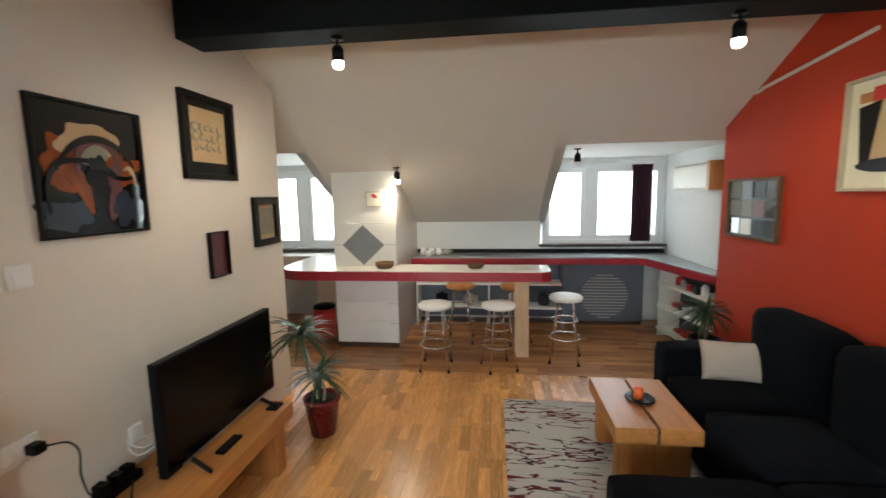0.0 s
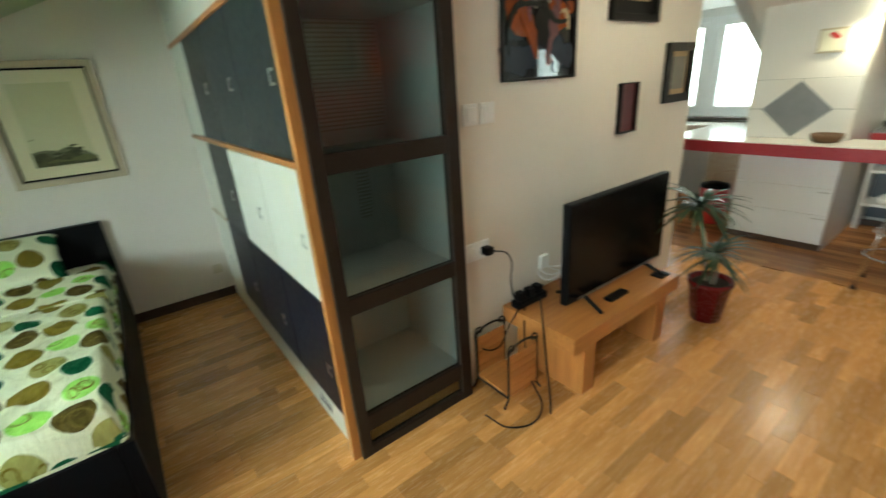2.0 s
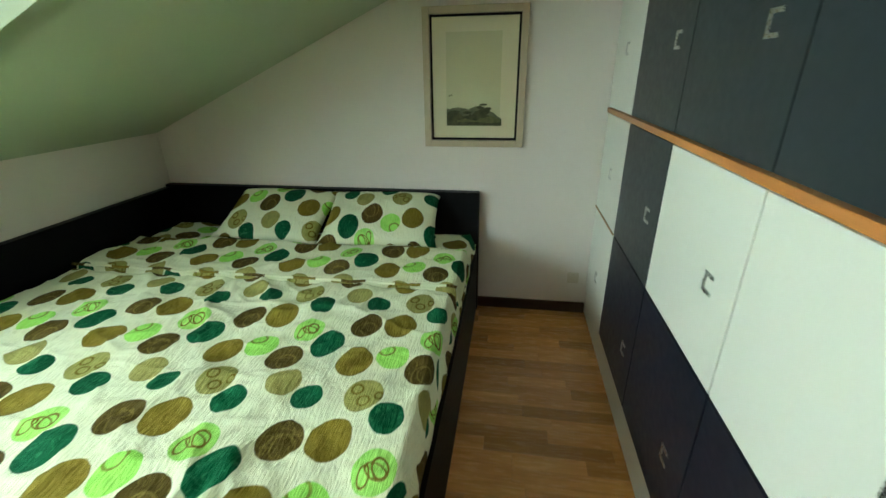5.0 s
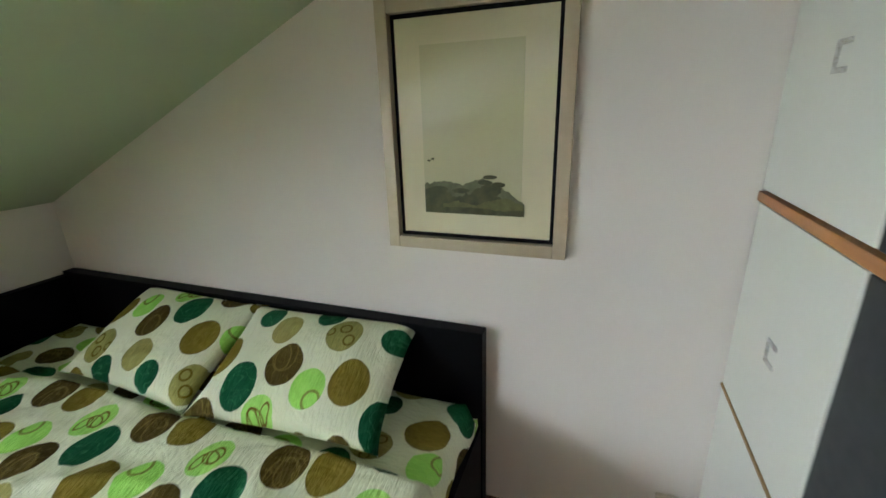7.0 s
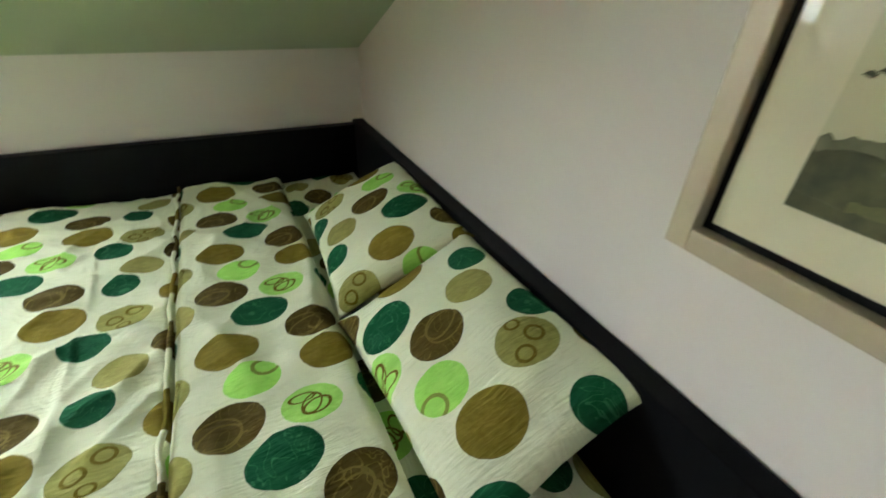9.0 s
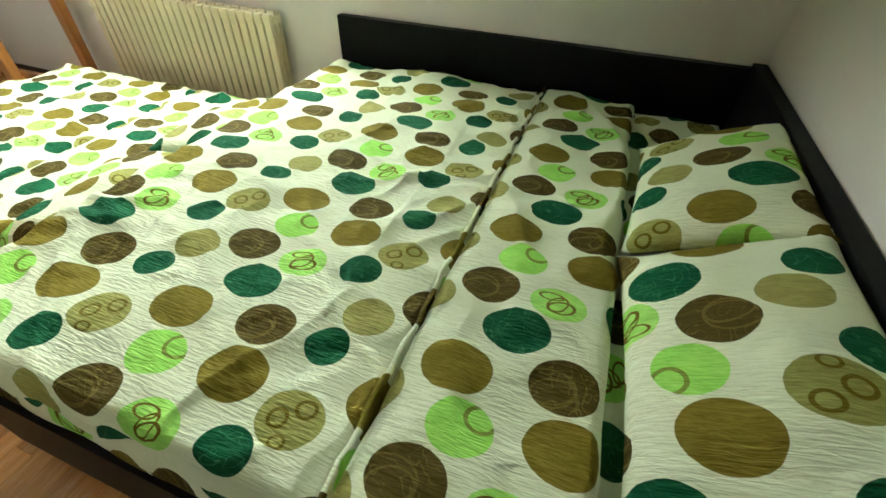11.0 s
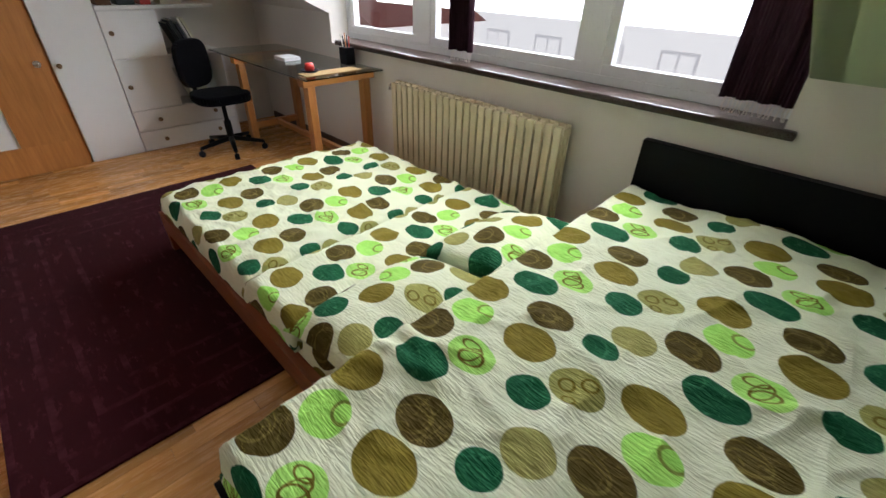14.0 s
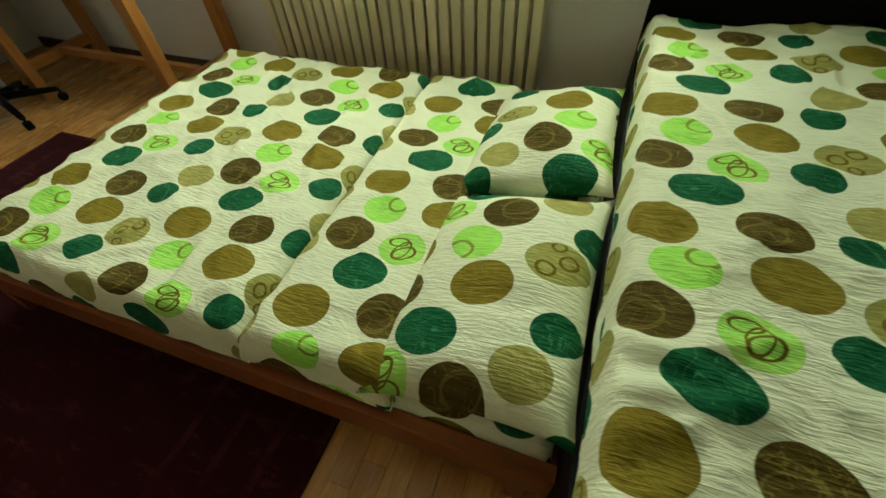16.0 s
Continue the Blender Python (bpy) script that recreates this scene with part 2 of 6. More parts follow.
M["navy"] = mottled("dark_blue_grey_laminate", (0.006, 0.007, 0.014), (0.009, 0.010, 0.018), 3, 0.4, 0, 0.02)
M["slate"] = mottled("slate_grey_laminate", (0.014, 0.019, 0.022), (0.019, 0.025, 0.028), 3, 0.4, 0, 0.02)
M["cream"] = mottled("cream_laminate", (0.74, 0.74, 0.66), (0.79, 0.79, 0.71), 3, 0.35, 0, 0.02)
M["cabinet_grey"] = mottled("pale_grey_laminate", (0.47, 0.49, 0.46), (0.53, 0.55, 0.52), 3, 0.4, 0, 0.02)
M["white"] = mottled("white_lacquer", (0.78, 0.77, 0.75), (0.83, 0.82, 0.80), 4, 0.35, 0, 0.02)
M["pvc"] = mottled("white_window_plastic", (0.80, 0.81, 0.82), (0.84, 0.85, 0.86), 5, 0.3, 0, 0.01)
M["brown_frame"] = mottled("brown_painted_metal", (0.018, 0.010, 0.007), (0.030, 0.018, 0.012), 8, 0.5)
M["steel"] = mottled("brushed_steel", (0.58, 0.58, 0.56), (0.68, 0.68, 0.66), 20, 0.28, 1.0)
M["chrome"] = material("chrome", (0.75, 0.75, 0.75), 0.12, 1.0)
M["black"] = mottled("black_plastic", (0.0025, 0.0025, 0.003), (0.005, 0.005, 0.006), 20, 0.4)
M["screen"] = material("black_screen", (0.0015, 0.0015, 0.002), 0.2, 0.0, 0.12)
M["sofa"] = woven("charcoal_fabric", (0.0016, 0.002, 0.0035), (0.005, 0.006, 0.009), 420)
M["beige_cloth"] = woven("beige_cloth", (0.42, 0.35, 0.29), (0.50, 0.42, 0.35), 500)
M["curtain"] = woven("aubergine_cloth", (0.030, 0.011, 0.019), (0.055, 0.022, 0.034), 300)
M["fringe"] = woven("pale_fringe", (0.80, 0.77, 0.72), (0.86, 0.83, 0.78), 400)
M["chair_cloth"] = woven("black_office_cloth", (0.003, 0.003, 0.004), (0.007, 0.007, 0.009), 600)
M["radiator"] = mottled("ivory_radiator_enamel", (0.70, 0.60, 0.40), (0.76, 0.66, 0.46), 7, 0.4)
M["red_edge"] = mottled("crimson_edge", (0.26, 0.012, 0.022), (0.34, 0.02, 0.03), 8, 0.3)
M["bar_top"] = mottled("pale_worktop", (0.74, 0.68, 0.60), (0.80, 0.75, 0.68), 12, 0.16)
M["counter"] = mottled("grey_worktop", (0.20, 0.21, 0.22), (0.30, 0.31, 0.32), 40, 0.2)
M["grey_panel"] = mottled("blue_grey_panel", (0.085, 0.10, 0.13), (0.11, 0.125, 0.155), 4, 0.5)
M["tile"] = mottled("white_wall_tile", (0.74, 0.70, 0.64), (0.80, 0.76, 0.70), 3, 0.22)
M["tile_grey"] = mottled("grey_wall_tile", (0.16, 0.16, 0.165), (0.24, 0.24, 0.245), 14, 0.3)
M["sill"] = mottled("dark_stone_sill", (0.030, 0.018, 0.014), (0.065, 0.042, 0.034), 25, 0.28)
M["gold"] = mottled("champagne_frame", (0.44, 0.37, 0.25), (0.54, 0.46, 0.33), 30, 0.4, 0.3)
M["mat_board"] = mottled("ivory_mat_board", (0.70, 0.66, 0.50), (0.75, 0.71, 0.55), 8, 0.8)
M["terracotta_red"] = mottled("oxblood_glaze", (0.10, 0.006, 0.008), (0.16, 0.012, 0.014), 10, 0.25)
M["soil"] = mottled("potting_soil", (0.02, 0.013, 0.008), (0.05, 0.035, 0.022), 60, 0.95, 0, 0.6)
M["leaf"] = mottled("dracaena_leaf", (0.012, 0.032, 0.010), (0.030, 0.065, 0.020), 12, 0.4)
M["stem"] = mottled("grey_stem", (0.20, 0.17, 0.13), (0.30, 0.26, 0.20), 30, 0.8)
# the low bed's orange wood, its shade put in as a darker red-brown
M["oak_shaded"] = grained("shaded_orange_wood", (0.30, 0.085, 0.022), (0.17, 0.045, 0.012), "X", 0.4, 0.1)
M["rug_red"] = woven("burgundy_rug", (0.020, 0.0025, 0.004), (0.045, 0.007, 0.010), 260, 0.95, 0.6)
M["aircon"] = mottled("ivory_plastic", (0.58, 0.53, 0.42), (0.63, 0.58, 0.47), 6, 0.4)
M["terrazzo"] = mottled("warm_grey_stone", (0.3, 0.28, 0.25), (0.4, 0.37, 0.33), 30, 0.5)
M["red_plastic"] = mottled("red_plastic", (0.42, 0.018, 0.015), (0.5, 0.03, 0.02), 10, 0.3)
M["basket"] = mottled("brown_wicker", (0.16, 0.08, 0.035), (0.09, 0.04, 0.018), 60, 0.7, 0, 0.5)
M["runner"] = woven("straw_cloth", (0.34, 0.22, 0.10), (0.42, 0.30, 0.16), 300)
M["spots"] = spotted("spotted_bed_linen")


def glass(name, tint=(1, 1, 1), rough=0.02):
    m = material(name, tint, rough)
    bsdf(m).inputs["Transmission Weight"].default_value = 1.0
    bsdf(m).inputs["IOR"].default_value = 1.45
    return m


M["glass"] = glass("clear_glass")
M["glass_green"] = glass("greenish_glass", (0.62, 0.70, 0.68))


# ---- building helpers ----
def box(bm, x0, x1, y0, y1, z0, z1):
    v = [bm.verts.new((x, y, z)) for x in (x0, x1) for y in (y0, y1) for z in (z0, z1)]
    for a, b, c, d in ((0, 1, 3, 2), (4, 6, 7, 5), (0, 4, 5, 1), (2, 3, 7, 6), (0, 2, 6, 4), (1, 5, 7, 3)):
        bm.faces.new((v[a], v[b], v[c], v[d]))
    return v


def boxes(*specs):
    bm = bmesh.new()
    for spec in specs:
        box(bm, *spec)
    return bm


def rounded(bm, width=0.004, segments=2):
    bmesh.ops.bevel(bm, geom=list(bm.edges), offset=width, segments=segments, affect="EDGES", profile=0.6)
    return bm


def rbox(x0, x1, y0, y1, z0, z1, width=0.004, segments=2):
    return rounded(boxes((x0, x1, y0, y1, z0, z1)), width, segments)


def prism(outline, axis, a, b):
    """An outline of (p, q) pairs swept from a to b along an axis; x: (y, z), y: (x, z), z: (x, y)."""
    bm = bmesh.new()
    place = {"x": lambda p, q, s: (s, p, q), "y": lambda p, q, s: (p, s, q), "z": lambda p, q, s: (p, q, s)}[axis]
    lo = [bm.verts.new(place(p, q, a)) for p, q in outline]
    hi = [bm.verts.new(place(p, q, b)) for p, q in outline]
    n = len(outline)
    bm.faces.new(lo), bm.faces.new(hi)
    for k in range(n):
        bm.faces.new((lo[k], lo[(k + 1) % n], hi[(k + 1) % n], hi[k]))
    bmesh.ops.recalc_face_normals(bm, faces=bm.faces)
    return bm


def tube(points, radius, sides=8, bm=None, closed=False):
    """A round rod along points; radius may be one number or one for each point."""
    bm = bm or bmesh.new()
    pts = [Vector(p) for p in points]
    rings = []
    for k, p in enumerate(pts):
        a = pts[k - 1] if (k or closed) else p
        b = pts[(k + 1) % len(pts)] if (k < len(pts) - 1 or closed) else p
        way = (b - a).normalized()
        side = way.orthogonal().normalized() if not rings else (last - way * last.dot(way)).normalized()
        last = side
        up = way.cross(side)
        r = radius[k] if isinstance(radius, (list, tuple)) else radius
        rings.append([bm.verts.new(p + (side * math.cos(s) + up * math.sin(s)) * r) for s in [2 * math.pi * i / sides for i in range(sides)]])
    for k in range(len(rings) - (0 if closed else 1)):
        one, two = rings[k], rings[(k + 1) % len(rings)]
        for i in range(sides):
            f = bm.faces.new((one[i], one[(i + 1) % sides], two[(i + 1) % sides], two[i]))
            f.smooth = True
    if not closed:
        bm.faces.new(rings[0][::-1]), bm.faces.new(rings[-1])
    return bm


def lathe(profile, x, y, z, sides=28, bm=None):
    """A turned body from (radius, height) pairs."""
    bm = bm or bmesh.new()
    rings = [[bm.verts.new((x + r * math.cos(2 * math.pi * i / sides), y + r * math.sin(2 * math.pi * i / sides), z + h)) for i in range(sides)] for r, h in profile]
    for one, two in zip(rings, rings[1:]):
        for i in range(sides):
            f = bm.faces.new((one[i], one[(i + 1) % sides], two[(i + 1) % sides], two[i]))
            f.smooth = True
    bm.faces.new(rings[0][::-1]), bm.faces.new(rings[-1])
    return bm


def mesh_of(name, bm, mat):
    data = bpy.data.meshes.new(name)
    bm.to_mesh(data)
    bm.free()
    for m in mat if isinstance(mat, (list, tuple)) else (mat,):
        data.materials.append(m)
    return data


def thing(name, at, label, category, group="", kind=""):
    ob = new(name)
    ob.location, ob.empty_display_size = at, 0.1
    return tagged(ob, label, category, group, kind)


def part(name, bm, mat, parent, label=""):
    ob = new(name, mesh_of(name, bm, mat))
    ob.parent = parent
    if parent.type == "EMPTY":
        ob.matrix_parent_inverse = Matrix.Translation(parent.location).inverted()
    return tagged(ob, label)


def solid(name, bm, mat, label, category, kind="", group=""):
    return tagged(new(name, mesh_of(name, bm, mat)), label, category, group, kind)


def structure(name, bm, mat, label, category):
    return solid(name, bm, mat, label, category, "structure")


# ---- the shell ----
SOUTH, NORTH = 0.435, 0.505


def roof_s(y):
    return 1.14 + SOUTH * (y + 1.80)


def roof_n(y):
    return 1.29 + NORTH * (6.18 - y)


RIDGE = (4.411 - 1.923) / (SOUTH + NORTH)
TOP = roof_s(RIDGE)
gable = [(-2.1, 0), (6.45, 0), (6.45, roof_n(6.45)), (RIDGE, TOP), (-2.1, roof_s(-2.1))]
structure("wall_west", prism(gable, "x", -3.2, -3.0), M["wall_bed"], "white plastered gable wall behind the bed", "wall")
floor = structure("floor", boxes((-3.2, 3.3, -2.1, 6.45, -0.2, -0.012)), M["gap"], "oak strip parquet floor, darker in the kitchen", "floor")

structure("wall_east", prism([(0.92, 0), (4.45, 0), (4.45, roof_n(4.45)), (RIDGE, TOP), (0.92, roof_s(0.92))], "x", 2.84, 3.05), M["red"],
          "orange-red painted plaster wall behind the sofa", "wall")
structure("wall_east_door", prism([(0.02, 2.06), (0.92, 2.06), (0.92, roof_s(0.92)), (0.02, roof_s(0.02))], "x", 2.86, 3.05), M["wall_bed"],
          "white plaster over the door", "wall")
structure("wall_east_back", prism([(-2.1, 0), (0.02, 0), (0.02, roof_s(0.02)), (-2.1, roof_s(-2.1))], "x", 3.25, 3.35), M["wall_bed"],
          "white plaster wall behind the cabinets and the desk", "wall")
structure("wall_kitchen_east", prism([(4.45, 0), (6.45, 0), (6.45, 2.08), (4.45, roof_n(4.45))], "x", 3.05, 3.2), M["kitchen_white"],
          "white plaster wall at the end of the kitchen", "wall")
structure("wall_south", boxes((-3.0, 3.25, -2.1, -1.80, 0, 0.92), (-3.0, -1.43, -2.1, -1.80, 0.92, 1.14), (1.83, 3.25, -2.1, -1.80, 0.92, 1.14),
          (-1.43, 1.83, -2.1, -1.94, 2.06, 2.3)), M["wall_bed"], "white plastered knee wall under the dormer window", "wall")
structure("wall_north", boxes((-3.0, 3.2, 6.18, 6.45, 0, 0.95), (-3.0, -2.15, 6.18, 6.45, 0.95, 2.3), (-1.0, 1.52, 6.18, 6.45, 0.95, 1.29),
          (-2.15, -1.0, 6.2, 6.45, 2.0, 2.3), (1.52, 3.05, 6.2, 6.45, 2.0, 2.3)), M["kitchen_white"], "white plastered knee wall behind the kitchen counter", "wall")
structure("wall_tv", prism([(1.688, 0), (3.86, 0), (3.86, roof_n(3.86)), (RIDGE, TOP), (1.688, roof_s(1.688))], "x", -0.92, -0.80), M["wall"],
          "warm white plastered partition wall hung with pictures", "wall")
structure("wall_wardrobe_back", prism([(-3.0, 0), (-0.92, 0), (-0.92, roof_s(1.74)), (-3.0, roof_s(1.74))], "y", 1.74, 1.82), M["wall"],
          "plain plastered wall behind the wardrobe", "wall")


def slope_south(x0, x1, y0, y1):
    return prism([(y0, roof_s(y0)), (y1, roof_s(y1)), (y1, roof_s(y1) + 0.2), (y0, roof_s(y0) + 0.2)], "x", x0, x1)


def slope_north(x0, x1, y0, y1):
    return prism([(y0, roof_n(y0)), (y1, roof_n(y1)), (y1, roof_n(y1) + 0.2), (y0, roof_n(y0) + 0.2)], "x", x0, x1)


def joined(*meshes):
    bm = bmesh.new()
    for one in meshes:
        data = bpy.data.meshes.new("piece")
        one.to_mesh(data)
        one.free()
        bm.from_mesh(data)
        bpy.data.meshes.remove(data)
    return bm


YS = -1.80 + (2.15 - 1.14) / SOUTH
YN = 6.18 - (2.08 - 1.29) / NORTH
structure("ceiling_bedroom", slope_south(-3.2, -1.438, -2.1, RIDGE), M["green"], "pale green painted sloping ceiling over the bed", "ceiling")
structure("ceiling_south", joined(slope_south(-1.438, 1.836, YS, RIDGE), slope_south(1.836, 3.35, -2.1, RIDGE)), M["wall_bed"], "white sloping ceiling beside the dormer", "ceiling")
structure("ceiling_north", joined(slope_north(-3.2, 3.2, RIDGE, YN), slope_north(-1.0, 1.58, YN, 6.45), slope_north(-3.2, -2.2, YN, 6.45)),
          M["ceiling"], "warm white sloping ceiling over the kitchen", "ceiling")
structure("ceiling_dormer_south", boxes((-1.57, 1.93, -2.1, YS + 0.3, 2.15, 2.3)), M["wall_bed"], "white flat ceiling of the dormer", "ceiling")
structure("ceiling_dormer_north_east", boxes((1.45, 3.2, YN + 0.003, 6.45, 2.08, 2.25)), M["kitchen_white"], "white flat ceiling of the kitchen dormer", "ceiling")
structure("ceiling_dormer_north_west", boxes((-2.3, -0.9, YN + 0.003, 6.45, 2.08, 2.25)), M["kitchen_white"], "white flat ceiling of the small kitchen dormer", "ceiling")


def cheek_s(x0, x1):
    return prism([(-2.1, roof_s(-2.1)), (YS, roof_s(YS)), (-2.1, 2.15)], "x", x0, x1)


def cheek_n(x0, x1):
    return prism([(6.45, roof_n(6.45)), (YN, roof_n(YN)), (6.45, 2.08)], "x", x0, x1)


structure("wall_dormer_west", cheek_s(-1.53, -1.434), M["green"], "pale green triangular side wall of the dormer", "wall")
structure("wall_dormer_east", cheek_s(1.832, 1.93), M["wall_bed"], "white triangular side wall of the dormer", "wall")
structure("wall_dormer_kitchen", cheek_n(1.48, 1.578), M["kitchen_white"], "white triangular side wall of the kitchen dormer", "wall")
structure("wall_dormer_small_east", cheek_n(-0.998, -0.9), M["kitchen_white"], "white triangular side wall of the small dormer", "wall")
structure("wall_dormer_small_west", cheek_n(-2.3, -2.202), M["kitchen_white"], "white triangular side wall of the small dormer", "wall")
structure("ridge_beam", rbox(-0.80, 2.84, 2.83, 3.06, 2.518, 2.92, 0.008), M["beam"], "dark grey painted ridge beam", "beam")
structure("chimney_breast", prism([(4.97, 0.0), (6.18, 0.0), (6.18, roof_n(6.18)), (4.97, roof_n(4.97))], "x", -0.79, -0.10), M["tile"],
          "white chimney breast beside the bar", "wall")

# faded border lines and motifs woven into the dark rug
rug = M["rug_red"]
rug_at = rug.node_tree.nodes.new("ShaderNodeSeparateXYZ")
link(rug, coords(rug), rug_at.inputs[0])
inset = calc(rug, "MINIMUM", calc(rug, "SUBTRACT", 1.14, calc(rug, "ABSOLUTE", calc(rug, "SUBTRACT", rug_at.outputs[0], 0.81))),
             calc(rug, "SUBTRACT", 0.875, calc(rug, "ABSOLUTE", calc(rug, "ADD", rug_at.outputs[1], 0.075))))
border = calc(rug, "COMPARE", calc(rug, "FLOORED_MODULO", inset, 0.13), 0.012, 0.012)
border = calc(rug, "MULTIPLY", border, calc(rug, "LESS_THAN", inset, 0.42))
dashes = noise_of(rug, coords(rug, (7, 24, 1)), 1.0, 5, 0.7)
petals = calc(rug, "GREATER_THAN", dashes, 0.565)
worn = ramp(rug, noise_of(rug, coords(rug), 9, 5, 0.7), ((0.42, (0, 0, 0)), (0.62, (1, 1, 1))))
old = bsdf(rug).inputs["Base Color"].links[0].from_socket
link(rug, mixed(rug, calc(rug, "MULTIPLY", calc(rug, "MAXIMUM", border, petals), calc(rug, "MULTIPLY", worn, 0.45)), old, (0.12, 0.03, 0.045)), bsdf(rug).inputs["Base Color"])

for name, value in (("bed_black", 0.09), ("navy", 0.3), ("slate", 0.35), ("beam", 0.08), ("sofa", 0.02), ("chair_cloth", 0.03), ("black", 0.12), ("brown_frame", 0.2)):
    bsdf(M[name]).inputs["Specular IOR Level"].default_value = value

# ---- bedroom ----
def print_uv(x, y, cloth):
    """Where a point of the piece lies on the printed cloth: turned, then shifted."""
    turn, du, dv = cloth
    c, t = math.cos(radians(turn)), math.sin(radians(turn))
    return (c * x - t * y + du, t * x + c * y + dv)


def puffed(x0, x1, y0, y1, z, lift, nx, ny, seed, sag=0.0, edge=0.05, cloth=(0, 0, 0), creases=()):
    """A soft sheet with rounded rim and creases (x, y, turn, half length, half width, height); UVs in metres of cloth."""
    bm = bmesh.new()
    uv = bm.loops.layers.uv.new("UVMap")
    grid, place = [], {}
    for i in range(nx + 1):
        line = []
        for j in range(ny + 1):
            u, v = i / nx, j / ny
            x, y = x0 + (x1 - x0) * u, y0 + (y1 - y0) * v
            d = min(x - x0, x1 - x, y - y0, y1 - y)
            rim = min(1.0, max(0.0, d / edge))
            rim = math.sqrt(1 - (1 - rim) ** 2)
            p = Vector((x * 2.1 + seed, y * 2.1, seed))
            h = lift * rim + 0.016 * noise.noise(p) + 0.009 * noise.noise(p * 3.1) + 0.005 * noise.noise(p * 8.0) + 0.014 * (1 - abs(noise.noise(p * 1.3 + Vector((3, 1, 0))))) ** 9 + 0.008 * (1 - abs(noise.noise(p * 3.3))) ** 8
            for px, py, turn, half, thin, high in creases:
                c, t = math.cos(radians(turn)), math.sin(radians(turn))
                along, off = (x - px) * c + (y - py) * t, (y - py) * c - (x - px) * t + 0.012 * noise.noise(p * 2.5)
                h += high * math.exp(-(off / thin) ** 2) * max(0.0, 1 - (along / half) ** 2) * (0.75 + 0.5 * noise.noise(p * 4.0)) * rim
            wx = 0.012 * noise.noise(Vector((y * 5, seed, 1))) * (1 - rim)
            wy = 0.012 * noise.noise(Vector((x * 5, seed, 2))) * (1 - rim)
            line.append(bm.verts.new((x + wx, y + wy, z + h - sag * (1 - rim))))
            drop = (lift + sag) * (1 - rim) * 0.75
            ex = drop if d == x1 - x else -drop if d == x - x0 else 0.0
            ey = drop if d == y1 - y else -drop if d == y - y0 else 0.0
            place[line[-1]] = print_uv(x + ex, y + ey, cloth)
        grid.append(line)
    for i in range(nx):
        for j in range(ny):
            f = bm.faces.new((grid[i][j], grid[i + 1][j], grid[i + 1][j + 1], grid[i][j + 1]))
            f.smooth = True
            for loop in f.loops:
                loop[uv].uv = place[loop.vert]
    # skirt down to the base
    rim_line = [grid[i][0] for i in range(nx + 1)] + [grid[nx][j] for j in range(1, ny + 1)] + [grid[i][ny] for i in range(nx - 1, -1, -1)] + [grid[0][j] for j in range(ny - 1, 0, -1)]
    low_line = [bm.verts.new((v.co.x, v.co.y, z - sag - 0.015)) for v in rim_line]
    n = len(rim_line)
    for k in range(n):
        f = bm.faces.new((rim_line[k], low_line[k], low_line[(k + 1) % n], rim_line[(k + 1) % n]))
        for loop in f.loops:
            out = z + lift - loop.vert.co.z
            sx = 1 if loop.vert.co.x > x1 - 0.03 else -1 if loop.vert.co.x < x0 + 0.03 else 0
            sy = 1 if loop.vert.co.y > y1 - 0.03 else -1 if loop.vert.co.y < y0 + 0.03 else 0
            loop[uv].uv = print_uv(loop.vert.co.x + sx * out, loop.vert.co.y + sy * out, cloth)
    bm.faces.new(low_line)
    bmesh.ops.recalc_face_normals(bm, faces=bm.faces)
    return bm


def pillow_mesh(length, width, thick, seed, cloth=(0, 0, 0)):
    """A stuffed pillow lying flat round the origin, with pinched corners."""
    bm = bmesh.new()
    uv = bm.loops.layers.uv.new("UVMap")
    nx, ny = 26, 20
    sheets = []
    for side in (1, -1):
        grid = []
        for i in range(nx + 1):
            line = []
            for j in range(ny + 1):
                u, v = 2 * i / nx - 1, 2 * j / ny - 1
                fat = max(0.0, (1 - abs(u) ** 2.6) * (1 - abs(v) ** 2.6)) ** 0.55
                pull = 1 - 0.06 * (1 - abs(u * v)) * (abs(u) ** 4 + abs(v) ** 4) / 2 + 0.05 * abs(u * v) ** 5
                x, y = u * length / 2 * pull, v * width / 2 * pull
                p = Vector((x * 6 + seed, y * 6, side + seed))
                z = side * thick / 2 * fat * (1 + 0.25 * noise.noise(p)) + (0.008 * noise.noise(p * 3) * fat)
                rim = abs(abs(u) - 1) < 1e-6 or abs(abs(v) - 1) < 1e-6
                line.append(sheets[0][i][j] if rim and sheets else bm.verts.new((x, y, z)))
            grid.append(line)
        sheets.append(grid)
        for i in range(nx):
            for j in range(ny):
                q = [grid[i][j], grid[i + 1][j], grid[i + 1][j + 1], grid[i][j + 1]]
                f = bm.faces.new(q if side > 0 else q[::-1])
                f.smooth = True
                for loop in f.loops:
                    loop[uv].uv = print_uv(loop.vert.co.x, loop.vert.co.y, cloth)
    return bm


def pillow(name, m, length, width, thick, seed, mat, label, category="pillow", group="", cloth=(0, 0, 0)):
    bm = pillow_mesh(length, width, thick, seed, cloth)
    bm.transform(m)
    return solid(name, bm, mat, label, category, "", group)


